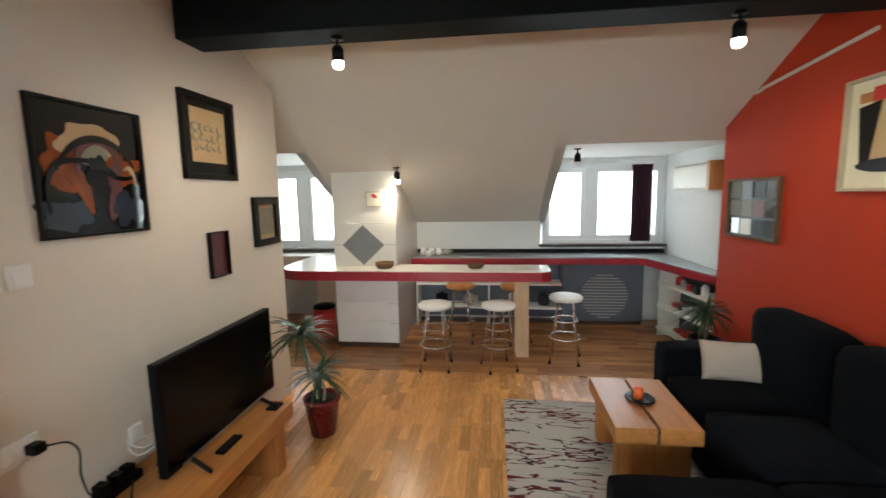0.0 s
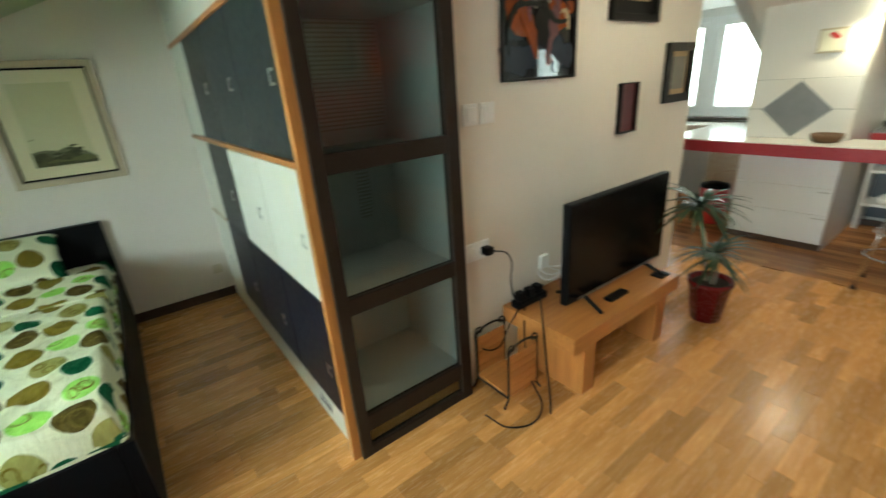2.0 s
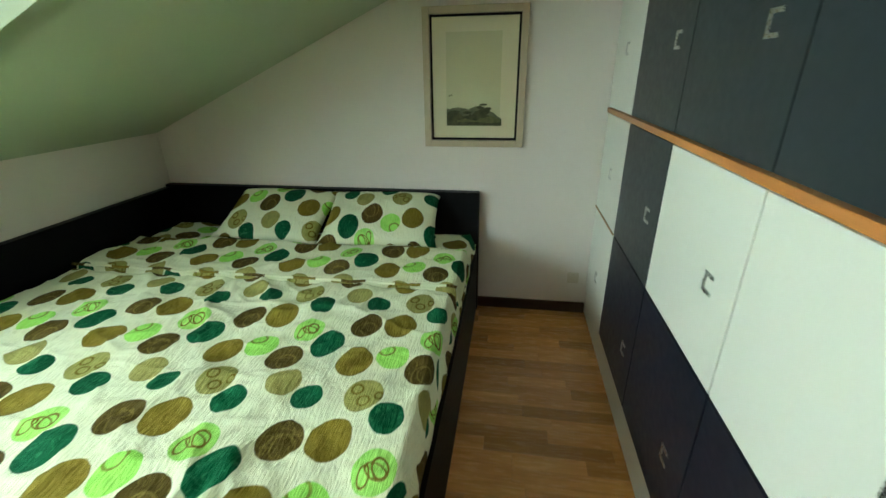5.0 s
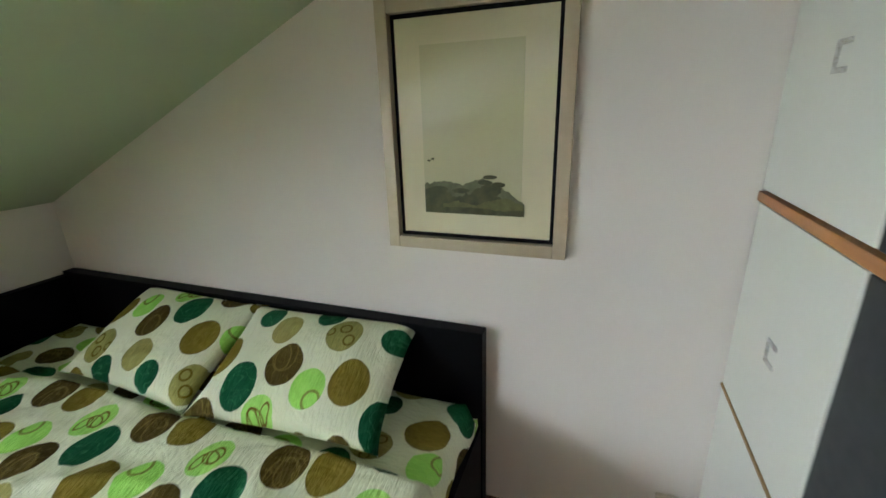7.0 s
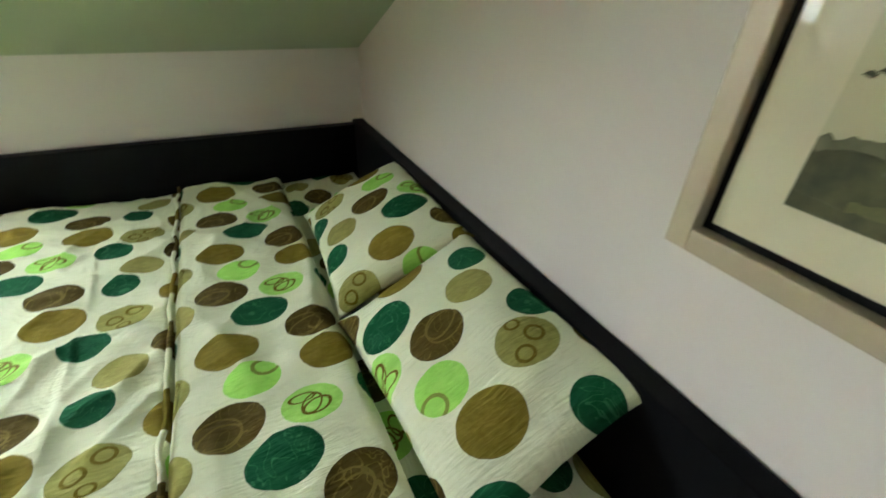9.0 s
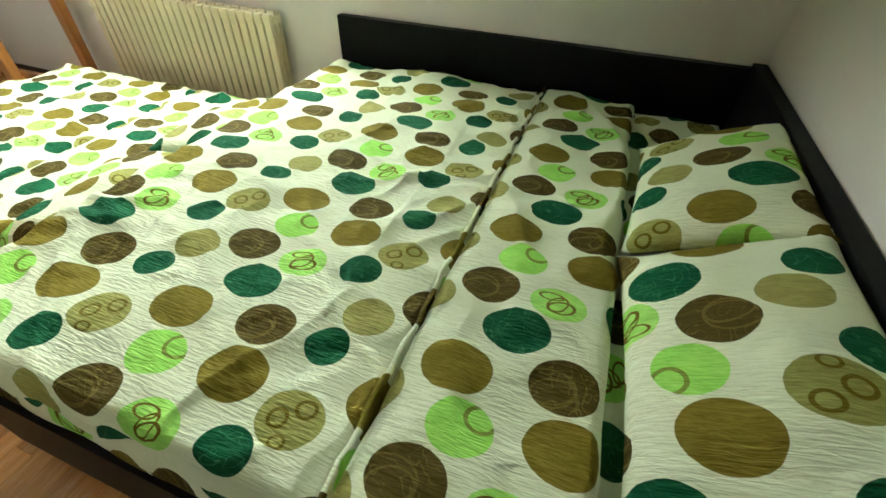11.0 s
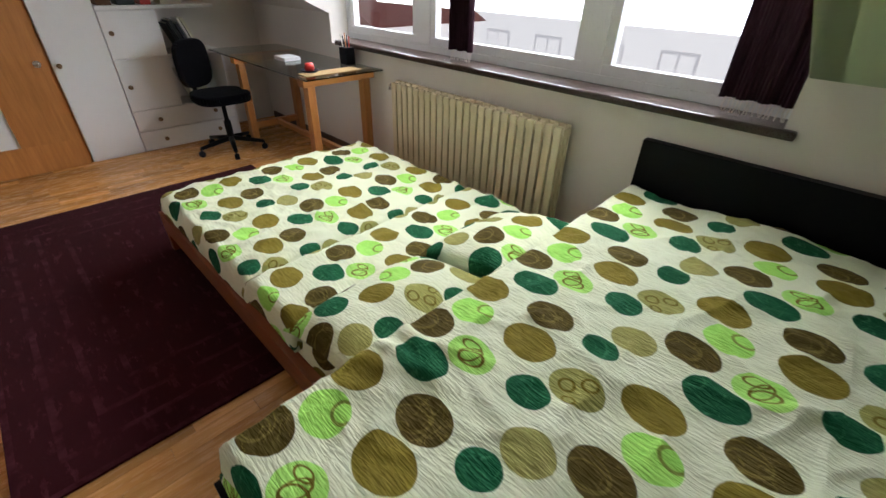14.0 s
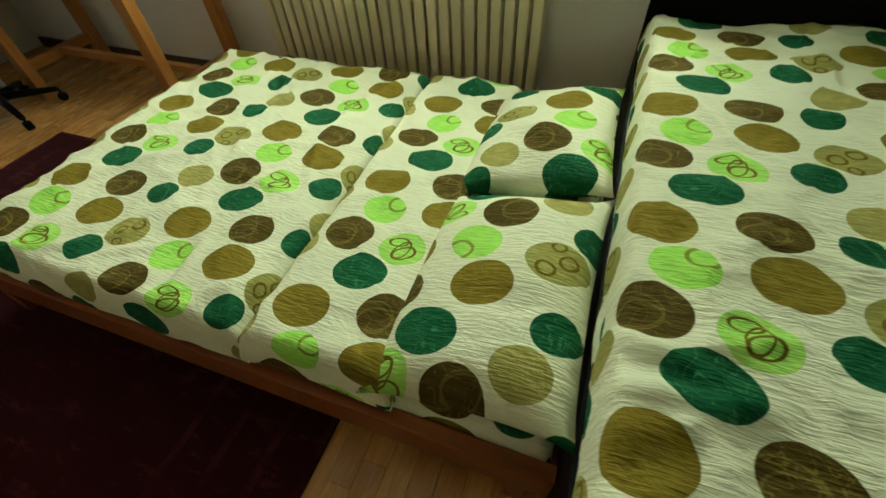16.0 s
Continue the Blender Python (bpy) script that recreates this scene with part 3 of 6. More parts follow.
# double bed: black frame in the corner
EDGE = -0.93
bed = thing("double_bed", (-2.0, -0.7, 0), "black-brown veneered corner bed with tall boards on two sides", "bed")
part("headboard", rbox(-2.995, -2.94, -1.79, 0.340, 0, 0.808, 0.003), M["bed_black"], bed)
part("side_board", rbox(-2.94, EDGE, -1.795, -1.745, 0.0, 0.792, 0.003), M["bed_black"], bed)
part("side_rail", rbox(-2.94, EDGE, 0.285, 0.335, 0.0, 0.44, 0.003), M["bed_black"], bed)
part("foot_rail", rbox(EDGE - 0.05, EDGE, -1.745, 0.285, 0.0, 0.44, 0.003), M["bed_black"], bed)
part("slat_base", boxes((-2.94, EDGE - 0.05, -1.745, 0.285, 0.25, 0.437)), M["bed_black"], bed)
solid("mattress", puffed(-2.93, EDGE - 0.008, -1.735, 0.322, 0.50, 0.05, 70, 70, 3.0, 0.042, 0.05, (90, 0.31, 0.12)), M["spots"],
      "mattress in a spotted green sheet on the double bed", "mattress")
DUVET_CREASES = ((-1.04, -0.13, 8, 0.20, 0.022, 0.022), (-1.06, -0.19, -14, 0.17, 0.020, 0.016), (-1.10, -0.24, 20, 0.20, 0.018, 0.014), (-1.02, 0.02, 30, 0.15, 0.02, 0.012),
                 (-1.88, -0.70, 91, 0.95, 0.008, 0.007), (-1.45, -0.85, 88, 0.80, 0.010, 0.004), (-1.30, 0.12, -35, 0.22, 0.02, 0.010))
duvet = thing("duvet", (-1.7, -0.7, 0.53), "green and olive spotted seersucker duvet spread over the bed", "duvet")
part("duvet_body", puffed(-2.12, EDGE - 0.006, -1.70, 0.312, 0.535, 0.05, 150, 170, 7.0, 0.06, 0.035, (0, 0, 0), DUVET_CREASES), M["spots"], duvet)
part("turned_down_edge", puffed(-2.54, -2.10, -1.69, 0.325, 0.55, 0.055, 40, 110, 11.0, 0.03, 0.04, (0, 1.23, 0.016)), M["spots"], duvet)
bm = tube([(-2.105 + 0.012 * noise.noise(Vector((k * 0.35, 0, 4))), -1.68 + 1.99 * k / 60, 0.606 + 0.010 * noise.noise(Vector((k * 0.3, 2, 0)))) for k in range(61)], [0.007 + 0.004 * noise.noise(Vector((k * 0.8, 7, 0))) for k in range(61)], 8)
uv = bm.loops.layers.uv.new("UVMap")
for f in bm.faces:
    for loop in f.loops:
        loop[uv].uv = (loop.vert.co.x, loop.vert.co.y)
part("hem", bm, M["spots"], duvet)
for y, seed, tip, cloth in ((-0.22, 1.0, 4, (273, -0.963, -0.322)), (-0.88, 2.0, -3, (93, -0.973, -0.246))):
    pillow("pillow", pose(-2.75, y, 0.695, 26, 0, 90 + tip), 0.66, 0.44, 0.14, seed, M["spots"], "spotted green pillow leaning against the black headboard", "pillow", "pillows on the double bed", cloth)

# low bed beside it
guest = thing("guest_bed", (0.0, -0.75, 0), "low bed with an orange-stained wooden frame beside the double bed", "bed")
part("side_rail", rbox(EDGE + 0.005, 1.0, -0.075, -0.035, 0.125, 0.25, 0.004), M["oak_shaded"], guest)
part("side_rail", rbox(EDGE + 0.005, 1.0, -1.46, -1.42, 0.125, 0.25, 0.004), M["oak_shaded"], guest)
part("foot_rail", rbox(0.96, 1.0, -1.42, -0.075, 0.125, 0.25, 0.004), M["oak_shaded"], guest)
part("slat_base", boxes((EDGE + 0.005, 0.96, -1.42, -0.075, 0.14, 0.2)), M["oak_shaded"], guest)
for x, y in ((-0.85, -0.055), (0.97, -0.055), (-0.85, -1.44), (0.97, -1.44)):
    part("leg", rbox(x - 0.025, x + 0.025, y - 0.018, y + 0.018, 0.0, 0.125, 0.003), M["oak_shaded"], guest)
solid("mattress", puffed(EDGE + 0.01, 0.965, -1.42, -0.065, 0.275, 0.05, 80, 60, 17.0, 0.1, 0.05), M["spots"],
      "mattress in a spotted green sheet on the low bed", "mattress")
COVER_CREASES = tuple((random.Random(k).uniform(-0.1, 0.9), random.Random(k + 50).uniform(-1.35, -0.1), random.Random(k + 90).uniform(0, 180), random.Random(k + 7).uniform(0.08, 0.22), 0.014, 0.013) for k in range(16))
cover = thing("coverlet", (0.2, -0.75, 0.335), "spotted green coverlet folded over the low bed", "coverlet")
part("cover_body", puffed(-0.14, 0.975, -1.43, -0.05, 0.335, 0.040, 100, 110, 23.0, 0.06, 0.05, (0, -1.834, -0.116), COVER_CREASES), M["spots"], cover)
part("folded_edge", puffed(-0.54, -0.12, -1.425, -0.055, 0.345, 0.042, 34, 80, 29.0, 0.05, 0.05, (0, -0.744, 0.661)), M["spots"], cover)
pillow("pillow", pose(-0.70, -0.38, 0.405, 12, 2, 90), 0.64, 0.45, 0.18, 3.0, M["spots"], "spotted green pillow at the head of the low bed", "pillow", "pillows on the low bed", (270, -0.995, -0.475))
pillow("pillow", pose(-0.69, -1.04, 0.405, 12, -3, 91), 0.64, 0.45, 0.18, 4.0, M["spots"], "spotted green pillow at the head of the low bed", "pillow", "pillows on the low bed", (96, -0.951, -0.424))

solid("dark_rug", rbox(-0.33, 1.95, -0.95, 0.80, 0.0, 0.012, 0.004), M["rug_red"], "dark burgundy patterned rug under the low bed", "rug")

# wardrobe wall
COLS = (-2.995, -2.50, -1.94, -1.37, -0.785)
ROWS_Z = ((0.17, 0.732), (0.742, 1.265), (1.30, 1.855), (1.885, 2.36))
wardrobe = thing("wardrobe", (-1.9, 1.4, 0), "built-in wardrobe with dark and cream doors in an orange frame", "wardrobe")
part("body", boxes((-2.995, -1.375, 1.06, 1.735, 0.16, 2.36), (-1.375, -0.79, 1.06, 1.09, 0.16, 2.36)), M["cream"], wardrobe)
part("plinth", rbox(-2.995, -0.79, 1.045, 1.12, 0.0, 0.155, 0.003), M["cream"], wardrobe)
part("shelf_edge", rbox(-2.995, -0.785, 1.029, 1.06, 1.270, 1.294, 0.003), M["oak_x"], wardrobe, "orange wooden rail between the doors")
part("shelf_edge", rbox(-2.995, -0.785, 1.029, 1.06, 1.858, 1.882, 0.003), M["oak_x"], wardrobe, "orange wooden rail between the doors")
part("shelf_edge", rbox(-2.993, -2.504, 1.031, 1.056, 0.733, 0.741, 0.001), M["runner"], wardrobe, "thin bare wooden edge between the cream doors")
part("end_panel", rbox(-0.785, -0.745, 1.015, 1.09, 0.0, 2.36, 0.003), M["oak_z"], wardrobe, "orange wooden end post")
vent = part("vent", rbox(-1.16, -1.02, 1.0405, 1.046, 0.055, 0.105, 0.001), M["white"], wardrobe, "small white ventilation grille in the plinth")
for k in range(9):
    part("vent_slot", boxes((-1.152 + 0.015 * k, -1.145 + 0.015 * k, 1.0395, 1.0408, 0.064, 0.096)), M["slate"], vent)
colours = (("cream", "cream", "cream", "cream"), ("navy", "slate", "slate", "cream"), ("navy", "cream", "slate", "cream"), ("navy", "cream", "slate", "cream"))
for c in range(4):
    for r in range(4):
        x0, x1 = COLS[c] + 0.004, COLS[c + 1] - 0.004
        z0, z1 = ROWS_Z[r]
        leaf = part("door", rbox(x0, x1, 1.035, 1.055, z0, z1, 0.002), M[colours[c][r]], wardrobe, {"navy": "dark blue-grey door", "slate": "slate grey door", "cream": "cream door"}[colours[c][r]])
        hx, hz = x1 - (0.235, 0.115, 0.13, 0.115)[c], (0.385, 0.985, 1.575, 2.02)[r]
        bm = boxes((hx - 0.024, hx + 0.024, 1.0315, 1.0355, hz - 0.028, hz - 0.018), (hx - 0.024, hx + 0.024, 1.0315, 1.0355, hz + 0.018, hz + 0.028),
                   (hx - 0.024, hx - 0.014, 1.0315, 1.0355, hz - 0.018, hz + 0.018))
        part("handle", bm, M["steel"], leaf, "small square steel pull")

# glazed end of the wardrobe
vit = thing("glass_cabinet", (-1.0, 1.4, 0), "empty glazed display cabinet with a brown frame at the wardrobe's end", "cabinet")
part("back", boxes((-1.30, -1.28, 1.10, 1.675, 0.02, 2.36)), M["cabinet_grey"], vit)
part("side", boxes((-1.28, -0.76, 1.092, 1.10, 0.02, 2.36)), M["cabinet_grey"], vit)
part("side", boxes((-1.28, -0.76, 1.675, 1.685, 0.02, 2.36)), M["cabinet_grey"], vit)
RAILS = ((0.0, 0.045), (0.13, 0.21), (0.70, 0.77), (1.25, 1.32), (1.80, 1.866), (2.30, 2.36))
for a, b in RAILS[1:5]:
    part("shelf", rbox(-1.28, -0.765, 1.10, 1.675, a + 0.01, a + 0.03, 0.002), M["cabinet_grey"], vit, "pale grey shelf")
for y0, y1 in ((1.05, 1.10), (1.622, 1.683)):
    part("stile", rbox(-0.765, -0.722, y0, y1, 0.0, 2.36, 0.003), M["brown_frame"], vit, "brown metal stile")
for a, b in RAILS:
    part("rail", rbox(-0.763, -0.724, 1.10, 1.622, a, b, 0.003), M["brown_frame"], vit, "brown metal rail")
for (a, b), (c, d) in zip(RAILS, RAILS[1:]):
    p = part("pane", boxes((-0.747, -0.741, 1.101, 1.621, b + 0.001, c - 0.001)), M["glass_green"], vit, "greenish glass pane")
    p.visible_shadow = False
# fine level grey lines on the back, one wide field and one narrow
for z0, count, y0, y1 in ((1.345, 50, 1.12, 1.66), (0.90, 18, 1.46, 1.53)):
    for k in range(count):
        slat = boxes((-1.280, -1.274, y0, y1, z0 + 0.0185 * k, z0 + 0.0185 * k + 0.0065))
        part("slat", slat, M["terrazzo"], vit, "thin grey slat across the cabinet's back")


def picture(name, x, y0, y1, z0, z1, border, frame_mat, parts, label, out=1, thick=0.03, group=""):
    """A framed picture on a wall that faces +x (out=1) or -x. parts: (name, y0, y1, z0, z1, material), as shares of the inside."""
    t = thing(name, (x, (y0 + y1) / 2, z0), label, "picture", group)
    a, b = (x, x + thick) if out > 0 else (x - thick, x)
    part("frame", rounded(boxes((a, b, y0, y0 + border, z0, z1), (a, b, y1 - border, y1, z0, z1), (a, b, y0 + border, y1 - border, z0, z0 + border),
                                (a, b, y0 + border, y1 - border, z1 - border, z1)), 0.003), frame_mat, t)
    iy0, iy1, iz0, iz1 = y0 + border, y1 - border, z0 + border, z1 - border
    for k, (n, u0, u1, v0, v1, m) in enumerate(parts):
        d = 0.004 + 0.0015 * k
        e = x + d if out > 0 else x - d
        part(n, boxes((min(x, e), max(x, e), iy0 + (iy1 - iy0) * u0, iy0 + (iy1 - iy0) * u1, iz0 + (iz1 - iz0) * v0, iz0 + (iz1 - iz0) * v1)), m, t)
    return t


def glazed(m):
    """A clear glossy layer, as of picture glass laid on paper."""
    bsdf(m).inputs["Coat Weight"].default_value = 0.9
    bsdf(m).inputs["Coat Roughness"].default_value = 0.03
    bsdf(m).inputs["Coat IOR"].default_value = 1.5
    return m


M["mat_glazed"] = glazed(mottled("ivory_mat_under_glass", (0.66, 0.61, 0.40), (0.72, 0.67, 0.46), 5, 0.8))
M["sky_print"] = glazed(mottled("faded_sky_print", (0.52, 0.50, 0.27), (0.62, 0.60, 0.40), 2.0, 0.8))
M["hill_print"] = mottled("hill_print", (0.002, 0.007, 0.004), (0.15, 0.15, 0.065), 34.0, 0.8)
landscape = picture("landscape_picture", -3.0, 0.012, 0.582, 1.076, 1.808, 0.038, M["gold"],
        (("black_line", 0, 1, 0, 1, M["black"]), ("mat_board", 0.025, 0.975, 0.02, 0.98, M["mat_glazed"]), ("sky_print", 0.18, 0.80, 0.150, 0.87, M["sky_print"])),
        "framed landscape print behind glass in a champagne frame")
M["mist_print"] = mottled("misty_hill_print", (0.045, 0.055, 0.030), (0.28, 0.27, 0.15), 30.0, 0.8)
M["shore_print"] = mottled("shore_print", (0.05, 0.06, 0.022), (0.24, 0.22, 0.09), 45.0, 0.8)


def ridge(y0, y1, base, heights, rough, seed):
    """A drawn skyline over a level base, from a few heights along it."""
    line, n = [], 40
    for k in range(n + 1):
        q = k / n * (len(heights) - 1)
        i = min(int(q), len(heights) - 2)
        h = heights[i] + (heights[i + 1] - heights[i]) * (q - i)
        line.append((y0 + (y1 - y0) * k / n, base + h + rough * noise.noise(Vector((k * 0.6, seed, 0)))))
    return [(y0, base)] + line + [(y1, base)]


part("mist_print", prism(ridge(0.140, 0.455, 1.197, (0.088, 0.10, 0.09, 0.11, 0.08, 0.035), 0.010, 1.0), "x", -2.992, -2.9908), M["mist_print"], landscape)
part("hill_print", prism(ridge(0.140, 0.40, 1.212, (0.058, 0.06, 0.035, 0.05, 0.065, 0.02), 0.016, 2.0), "x", -2.992, -2.9904), M["hill_print"], landscape)
part("shore_print", prism(ridge(0.200, 0.455, 1.205, (0.02, 0.03, 0.018, 0.035, 0.045, 0.02), 0.008, 3.0), "x", -2.992, -2.9900), M["shore_print"], landscape)
part("water_print", prism(ridge(0.140, 0.455, 1.195, (0.022, 0.018, 0.022, 0.02, 0.014, 0.02), 0.004, 4.0), "x", -2.992, -2.9896), M["hill_print"], landscape)
for y, z, ry, rz in ((0.352, 1.272, 0.034, 0.018), (0.335, 1.295, 0.022, 0.007), (0.375, 1.289, 0.022, 0.008), (0.350, 1.311, 0.022, 0.006), (0.318, 1.266, 0.018, 0.012), (0.26, 1.268, 0.025, 0.008), (0.19, 1.270, 0.03, 0.010)):
    crown = [(y + ry * math.cos(a) * (1 + 0.3 * noise.noise(Vector((math.cos(a) * 2, math.sin(a) * 2, y * 9)))), z + rz * math.sin(a)) for a in [2 * math.pi * k / 20 for k in range(20)]]
    part("tree_print", prism(crown, "x", -2.992, -2.9892), M["hill_print"], landscape)
for y, z in ((0.168, 1.362), (0.156, 1.357)):
    part("bird_print", prism([(y - 0.006, z), (y, z + 0.005), (y + 0.007, z + 0.003), (y + 0.004, z - 0.002)], "x", -2.992, -2.9900), M["hill_print"], landscape)

structure("baseboard", boxes((-2.999, -2.985, 0.336, 1.04, 0, 0.07)), M["skirting"], "dark brown wooden skirting", "skirting")
structure("baseboard_south", boxes((-0.9, 3.2, -1.799, -1.785, 0, 0.07)), M["skirting"], "dark brown wooden skirting", "skirting")
socket = thing("wall_socket", (-2.998, 0.95, 0.25), "small ivory wall socket", "socket")
part("plate", rbox(-3.0, -2.985, 0.915, 0.985, 0.215, 0.285, 0.003), M["aircon"], socket)
part("insert", rbox(-2.986, -2.978, 0.93, 0.97, 0.23, 0.27, 0.006), M["aircon"], socket)

# dormer window
def window(name, x0, x1, y0, y1, z0, z1, bars, label, light_side):
    t = thing(name, ((x0 + x1) / 2, (y0 + y1) / 2, z0), label, "window", "", "structure")
    part("window_frame", rounded(boxes((x0, x1, y0, y1, z0, z0 + 0.045), (x0, x1, y0, y1, z1 - 0.05, z1), (x0, x0 + 0.05, y0, y1, z0 + 0.045, z1 - 0.05),
                                       (x1 - 0.05, x1, y0, y1, z0 + 0.045, z1 - 0.05)), 0.003), M["pvc"], t)
    bars = sorted(bars)
    edges = [x0 + 0.05] + [v for b in bars for v in b] + [x1 - 0.05]
    for a, b in bars:
        part("mullion", rbox(a, b, y0, y1, z0 + 0.045, z1 - 0.05, 0.004), M["pvc"], t)
    for a, b in zip(edges[::2], edges[1::2]):
        part("sash", rounded(boxes((a, b, y0 + 0.015, y1 - 0.005, z0 + 0.045, z0 + 0.10), (a, b, y0 + 0.015, y1 - 0.005, z1 - 0.10, z1 - 0.05),
                                   (a, a + 0.05, y0 + 0.015, y1 - 0.005, z0 + 0.10, z1 - 0.10), (b - 0.05, b, y0 + 0.015, y1 - 0.005, z0 + 0.10, z1 - 0.10)), 0.004), M["pvc"], t)
        ym = (y0 + y1) / 2
        p = part("pane", boxes((a + 0.048, b - 0.048, ym - 0.004, ym + 0.004, z0 + 0.098, z1 - 0.098)), M["glass"], t)
        p.visible_shadow = False
    return t


window("window_1", -1.43, 1.83, -2.05, -1.97, 0.95, 2.06, ((0.80, 0.94), (-0.53, -0.41)), "white plastic dormer window of three sashes", 1)
structure("window_sill", rbox(-1.48, 1.74, -2.04, -1.765, 0.912, 0.95, 0.012), M["sill"], "dark stone window sill", "sill")
window("window_2", 1.55, 3.05, 6.22, 6.30, 1.0, 2.0, ((2.08, 2.20), (2.72, 2.80)), "white plastic kitchen dormer window", -1)
structure("window_sill_kitchen", rbox(1.50, 3.05, 6.08, 6.24, 0.965, 0.998, 0.006), M["sill"], "dark stone window sill", "sill")
window("window_3", -2.15, -1.0, 6.22, 6.30, 0.95, 2.0, ((-1.75, -1.62),), "white plastic window of the small dormer", -1)
structure("window_sill_small", rbox(-2.15, -1.0, 6.06, 6.24, 0.915, 0.948, 0.006), M["sill"], "dark stone window sill", "sill")


def curtain(x0, x1, y, z0, z1, label, group):
    t = thing("curtain", ((x0 + x1) / 2, y, z0), label, "curtain", group)
    n = 60
    front = [(x0 + (x1 - x0) * k / n, y + 0.018 * math.sin(k / n * (x1 - x0) * 75) + 0.006 * math.sin(k * 1.7)) for k in range(n + 1)]
    bm = prism(front + [(x, yy - 0.006) for x, yy in reversed(front)], "z", z0, z1)
    part("cloth", bm, M["curtain"], t)
    bm = bmesh.new()
    k = x0 + 0.008
    while k < x1 - 0.008:
        tube([(k, y, z0 + 0.004), (k + random.uniform(-0.005, 0.005), y + 0.006, z0 - 0.03), (k + random.uniform(-0.01, 0.01), y + 0.004, z0 - 0.058)], 0.0032, 5, bm)
        k += 0.017
    part("fringe", bm, M["fringe"], t, "pale knotted fringe")
    return t


curtain(0.31, 0.50, -1.88, 1.012, 2.13, "narrow aubergine curtain with a pale fringe", "dormer curtains")
curtain(-1.42, -1.15, -1.88, 1.012, 2.13, "aubergine curtain with a pale fringe", "dormer curtains")
curtain(2.62, 2.86, 6.14, 1.03, 1.98, "aubergine curtain at the kitchen window", "kitchen curtain")

# ribbed radiator
rad = thing("radiator", (0.18, -1.70, 0.1), "ivory ribbed cast radiator under the window", "radiator")
RX0, RX1, RN = -0.54, 0.90, 24
for k in range(RN):
    x = RX0 + (RX1 - RX0) * (k + 0.5) / RN
    bm = rounded(boxes((x - 0.023, x + 0.023, -1.775, -1.755, 0.14, 0.765), (x - 0.023, x + 0.023, -1.745, -1.715, 0.14, 0.775), (x - 0.023, x + 0.023, -1.705, -1.675, 0.14, 0.765)), 0.007)
    box(bm, x - 0.03, x + 0.03, -1.765, -1.685, 0.16, 0.20)
    box(bm, x - 0.03, x + 0.03, -1.765, -1.685, 0.71, 0.75)
    part("rib", bm, M["radiator"], rad)
for x in (RX0 + 0.1, RX1 - 0.1):
    part("foot", rbox(x - 0.015, x + 0.015, -1.76, -1.69, 0.0, 0.15, 0.003), M["radiator"], rad)
part("valve", tube([(RX1, -1.725, 0.73), (RX1 + 0.06, -1.725, 0.73), (RX1 + 0.075, -1.725, 0.70)], 0.013, 10), M["steel"], rad, "steel valve")

# ---- desk corner ----
door = thing("door_1", (2.87, 0.45, 0), "orange-stained wooden room door with a pale glass pane", "door", "", "structure")
part("leaf", boxes((2.862, 2.90, 0.03, 0.88, 0.005, 0.22), (2.862, 2.90, 0.03, 0.88, 1.85, 2.02), (2.862, 2.90, 0.03, 0.40, 0.22, 1.85), (2.862, 2.90, 0.76, 0.88, 0.22, 1.85)), M["oak_z"], door)
part("pane", boxes((2.878, 2.884, 0.40, 0.76, 0.22, 1.85)), M["white"], door, "frosted pale pane")
part("knob", lathe(((0.0, 0), (0.016, 0.002), (0.016, 0.03), (0.024, 0.036), (0.024, 0.05), (0.0, 0.055)), 0, 0, 0, 16), M["steel"], door, "round knob").matrix_basis = Matrix.Translation((2.862, 0.09, 0.80)) @ Matrix.Rotation(radians(-90), 4, "Y")
structure("door_frame", boxes((2.90, 3.25, 0.005, 0.028, 0, 2.06), (2.85, 3.05, 0.885, 0.92, 0, 2.06), (2.85, 3.05, 0.028, 0.885, 2.025, 2.06)), M["oak_z"], "orange-stained door frame", "frame")
structure("wall_behind_door", boxes((2.95, 3.05, 0.03, 0.92, 0, 2.06)), M["wall_bed"], "plain plaster behind the door", "wall")


def knob_at(parent, y, z, x=2.872):
    bm = lathe(((0.0, 0), (0.012, 0.001), (0.010, 0.012), (0.018, 0.018), (0.018, 0.026), (0.0, 0.028)), 0, 0, 0, 14)
    bm.transform(Matrix.Translation((x, y, z)) @ Matrix.Rotation(radians(-90), 4, "Y"))
    part("knob", bm, M["knob"], parent, "small brownish metal knob")


M["knob"] = mottled("aged_brass", (0.24, 0.15, 0.08), (0.33, 0.22, 0.12), 40, 0.35, 0.8)
tall = thing("tall_cabinet", (3.05, -0.26, 0), "tall white lacquered cupboard beside the door", "cabinet")
part("body", boxes((2.892, 3.25, -0.385, 0.004, 0.0, 1.60)), M["white"], tall)
leaf = part("door", rbox(2.872, 2.892, -0.383, 0.002, 0.03, 1.59, 0.002), M["white"], tall)
knob_at(leaf, -0.035, 0.77)
chest = thing("drawer_cabinet", (3.05, -0.8, 0), "white lacquered cabinet with doors, drawers and an open book shelf", "cabinet")
part("body", boxes((2.892, 3.25, -0.80, -0.39, 0.0, 1.13), (2.892, 3.25, -1.24, -0.80, 0.0, 0.36), (3.20, 3.25, -1.24, -0.80, 0.36, 0.78), (2.872, 3.25, -1.26, -1.24, 0.0, 0.79)), M["white"], chest)
part("shelf", rbox(2.872, 3.25, -1.24, -0.80, 0.77, 0.79, 0.002), M["white"], chest)
part("top", rbox(2.85, 3.25, -1.26, -0.385, 1.135, 1.16, 0.002), M["white"], chest)
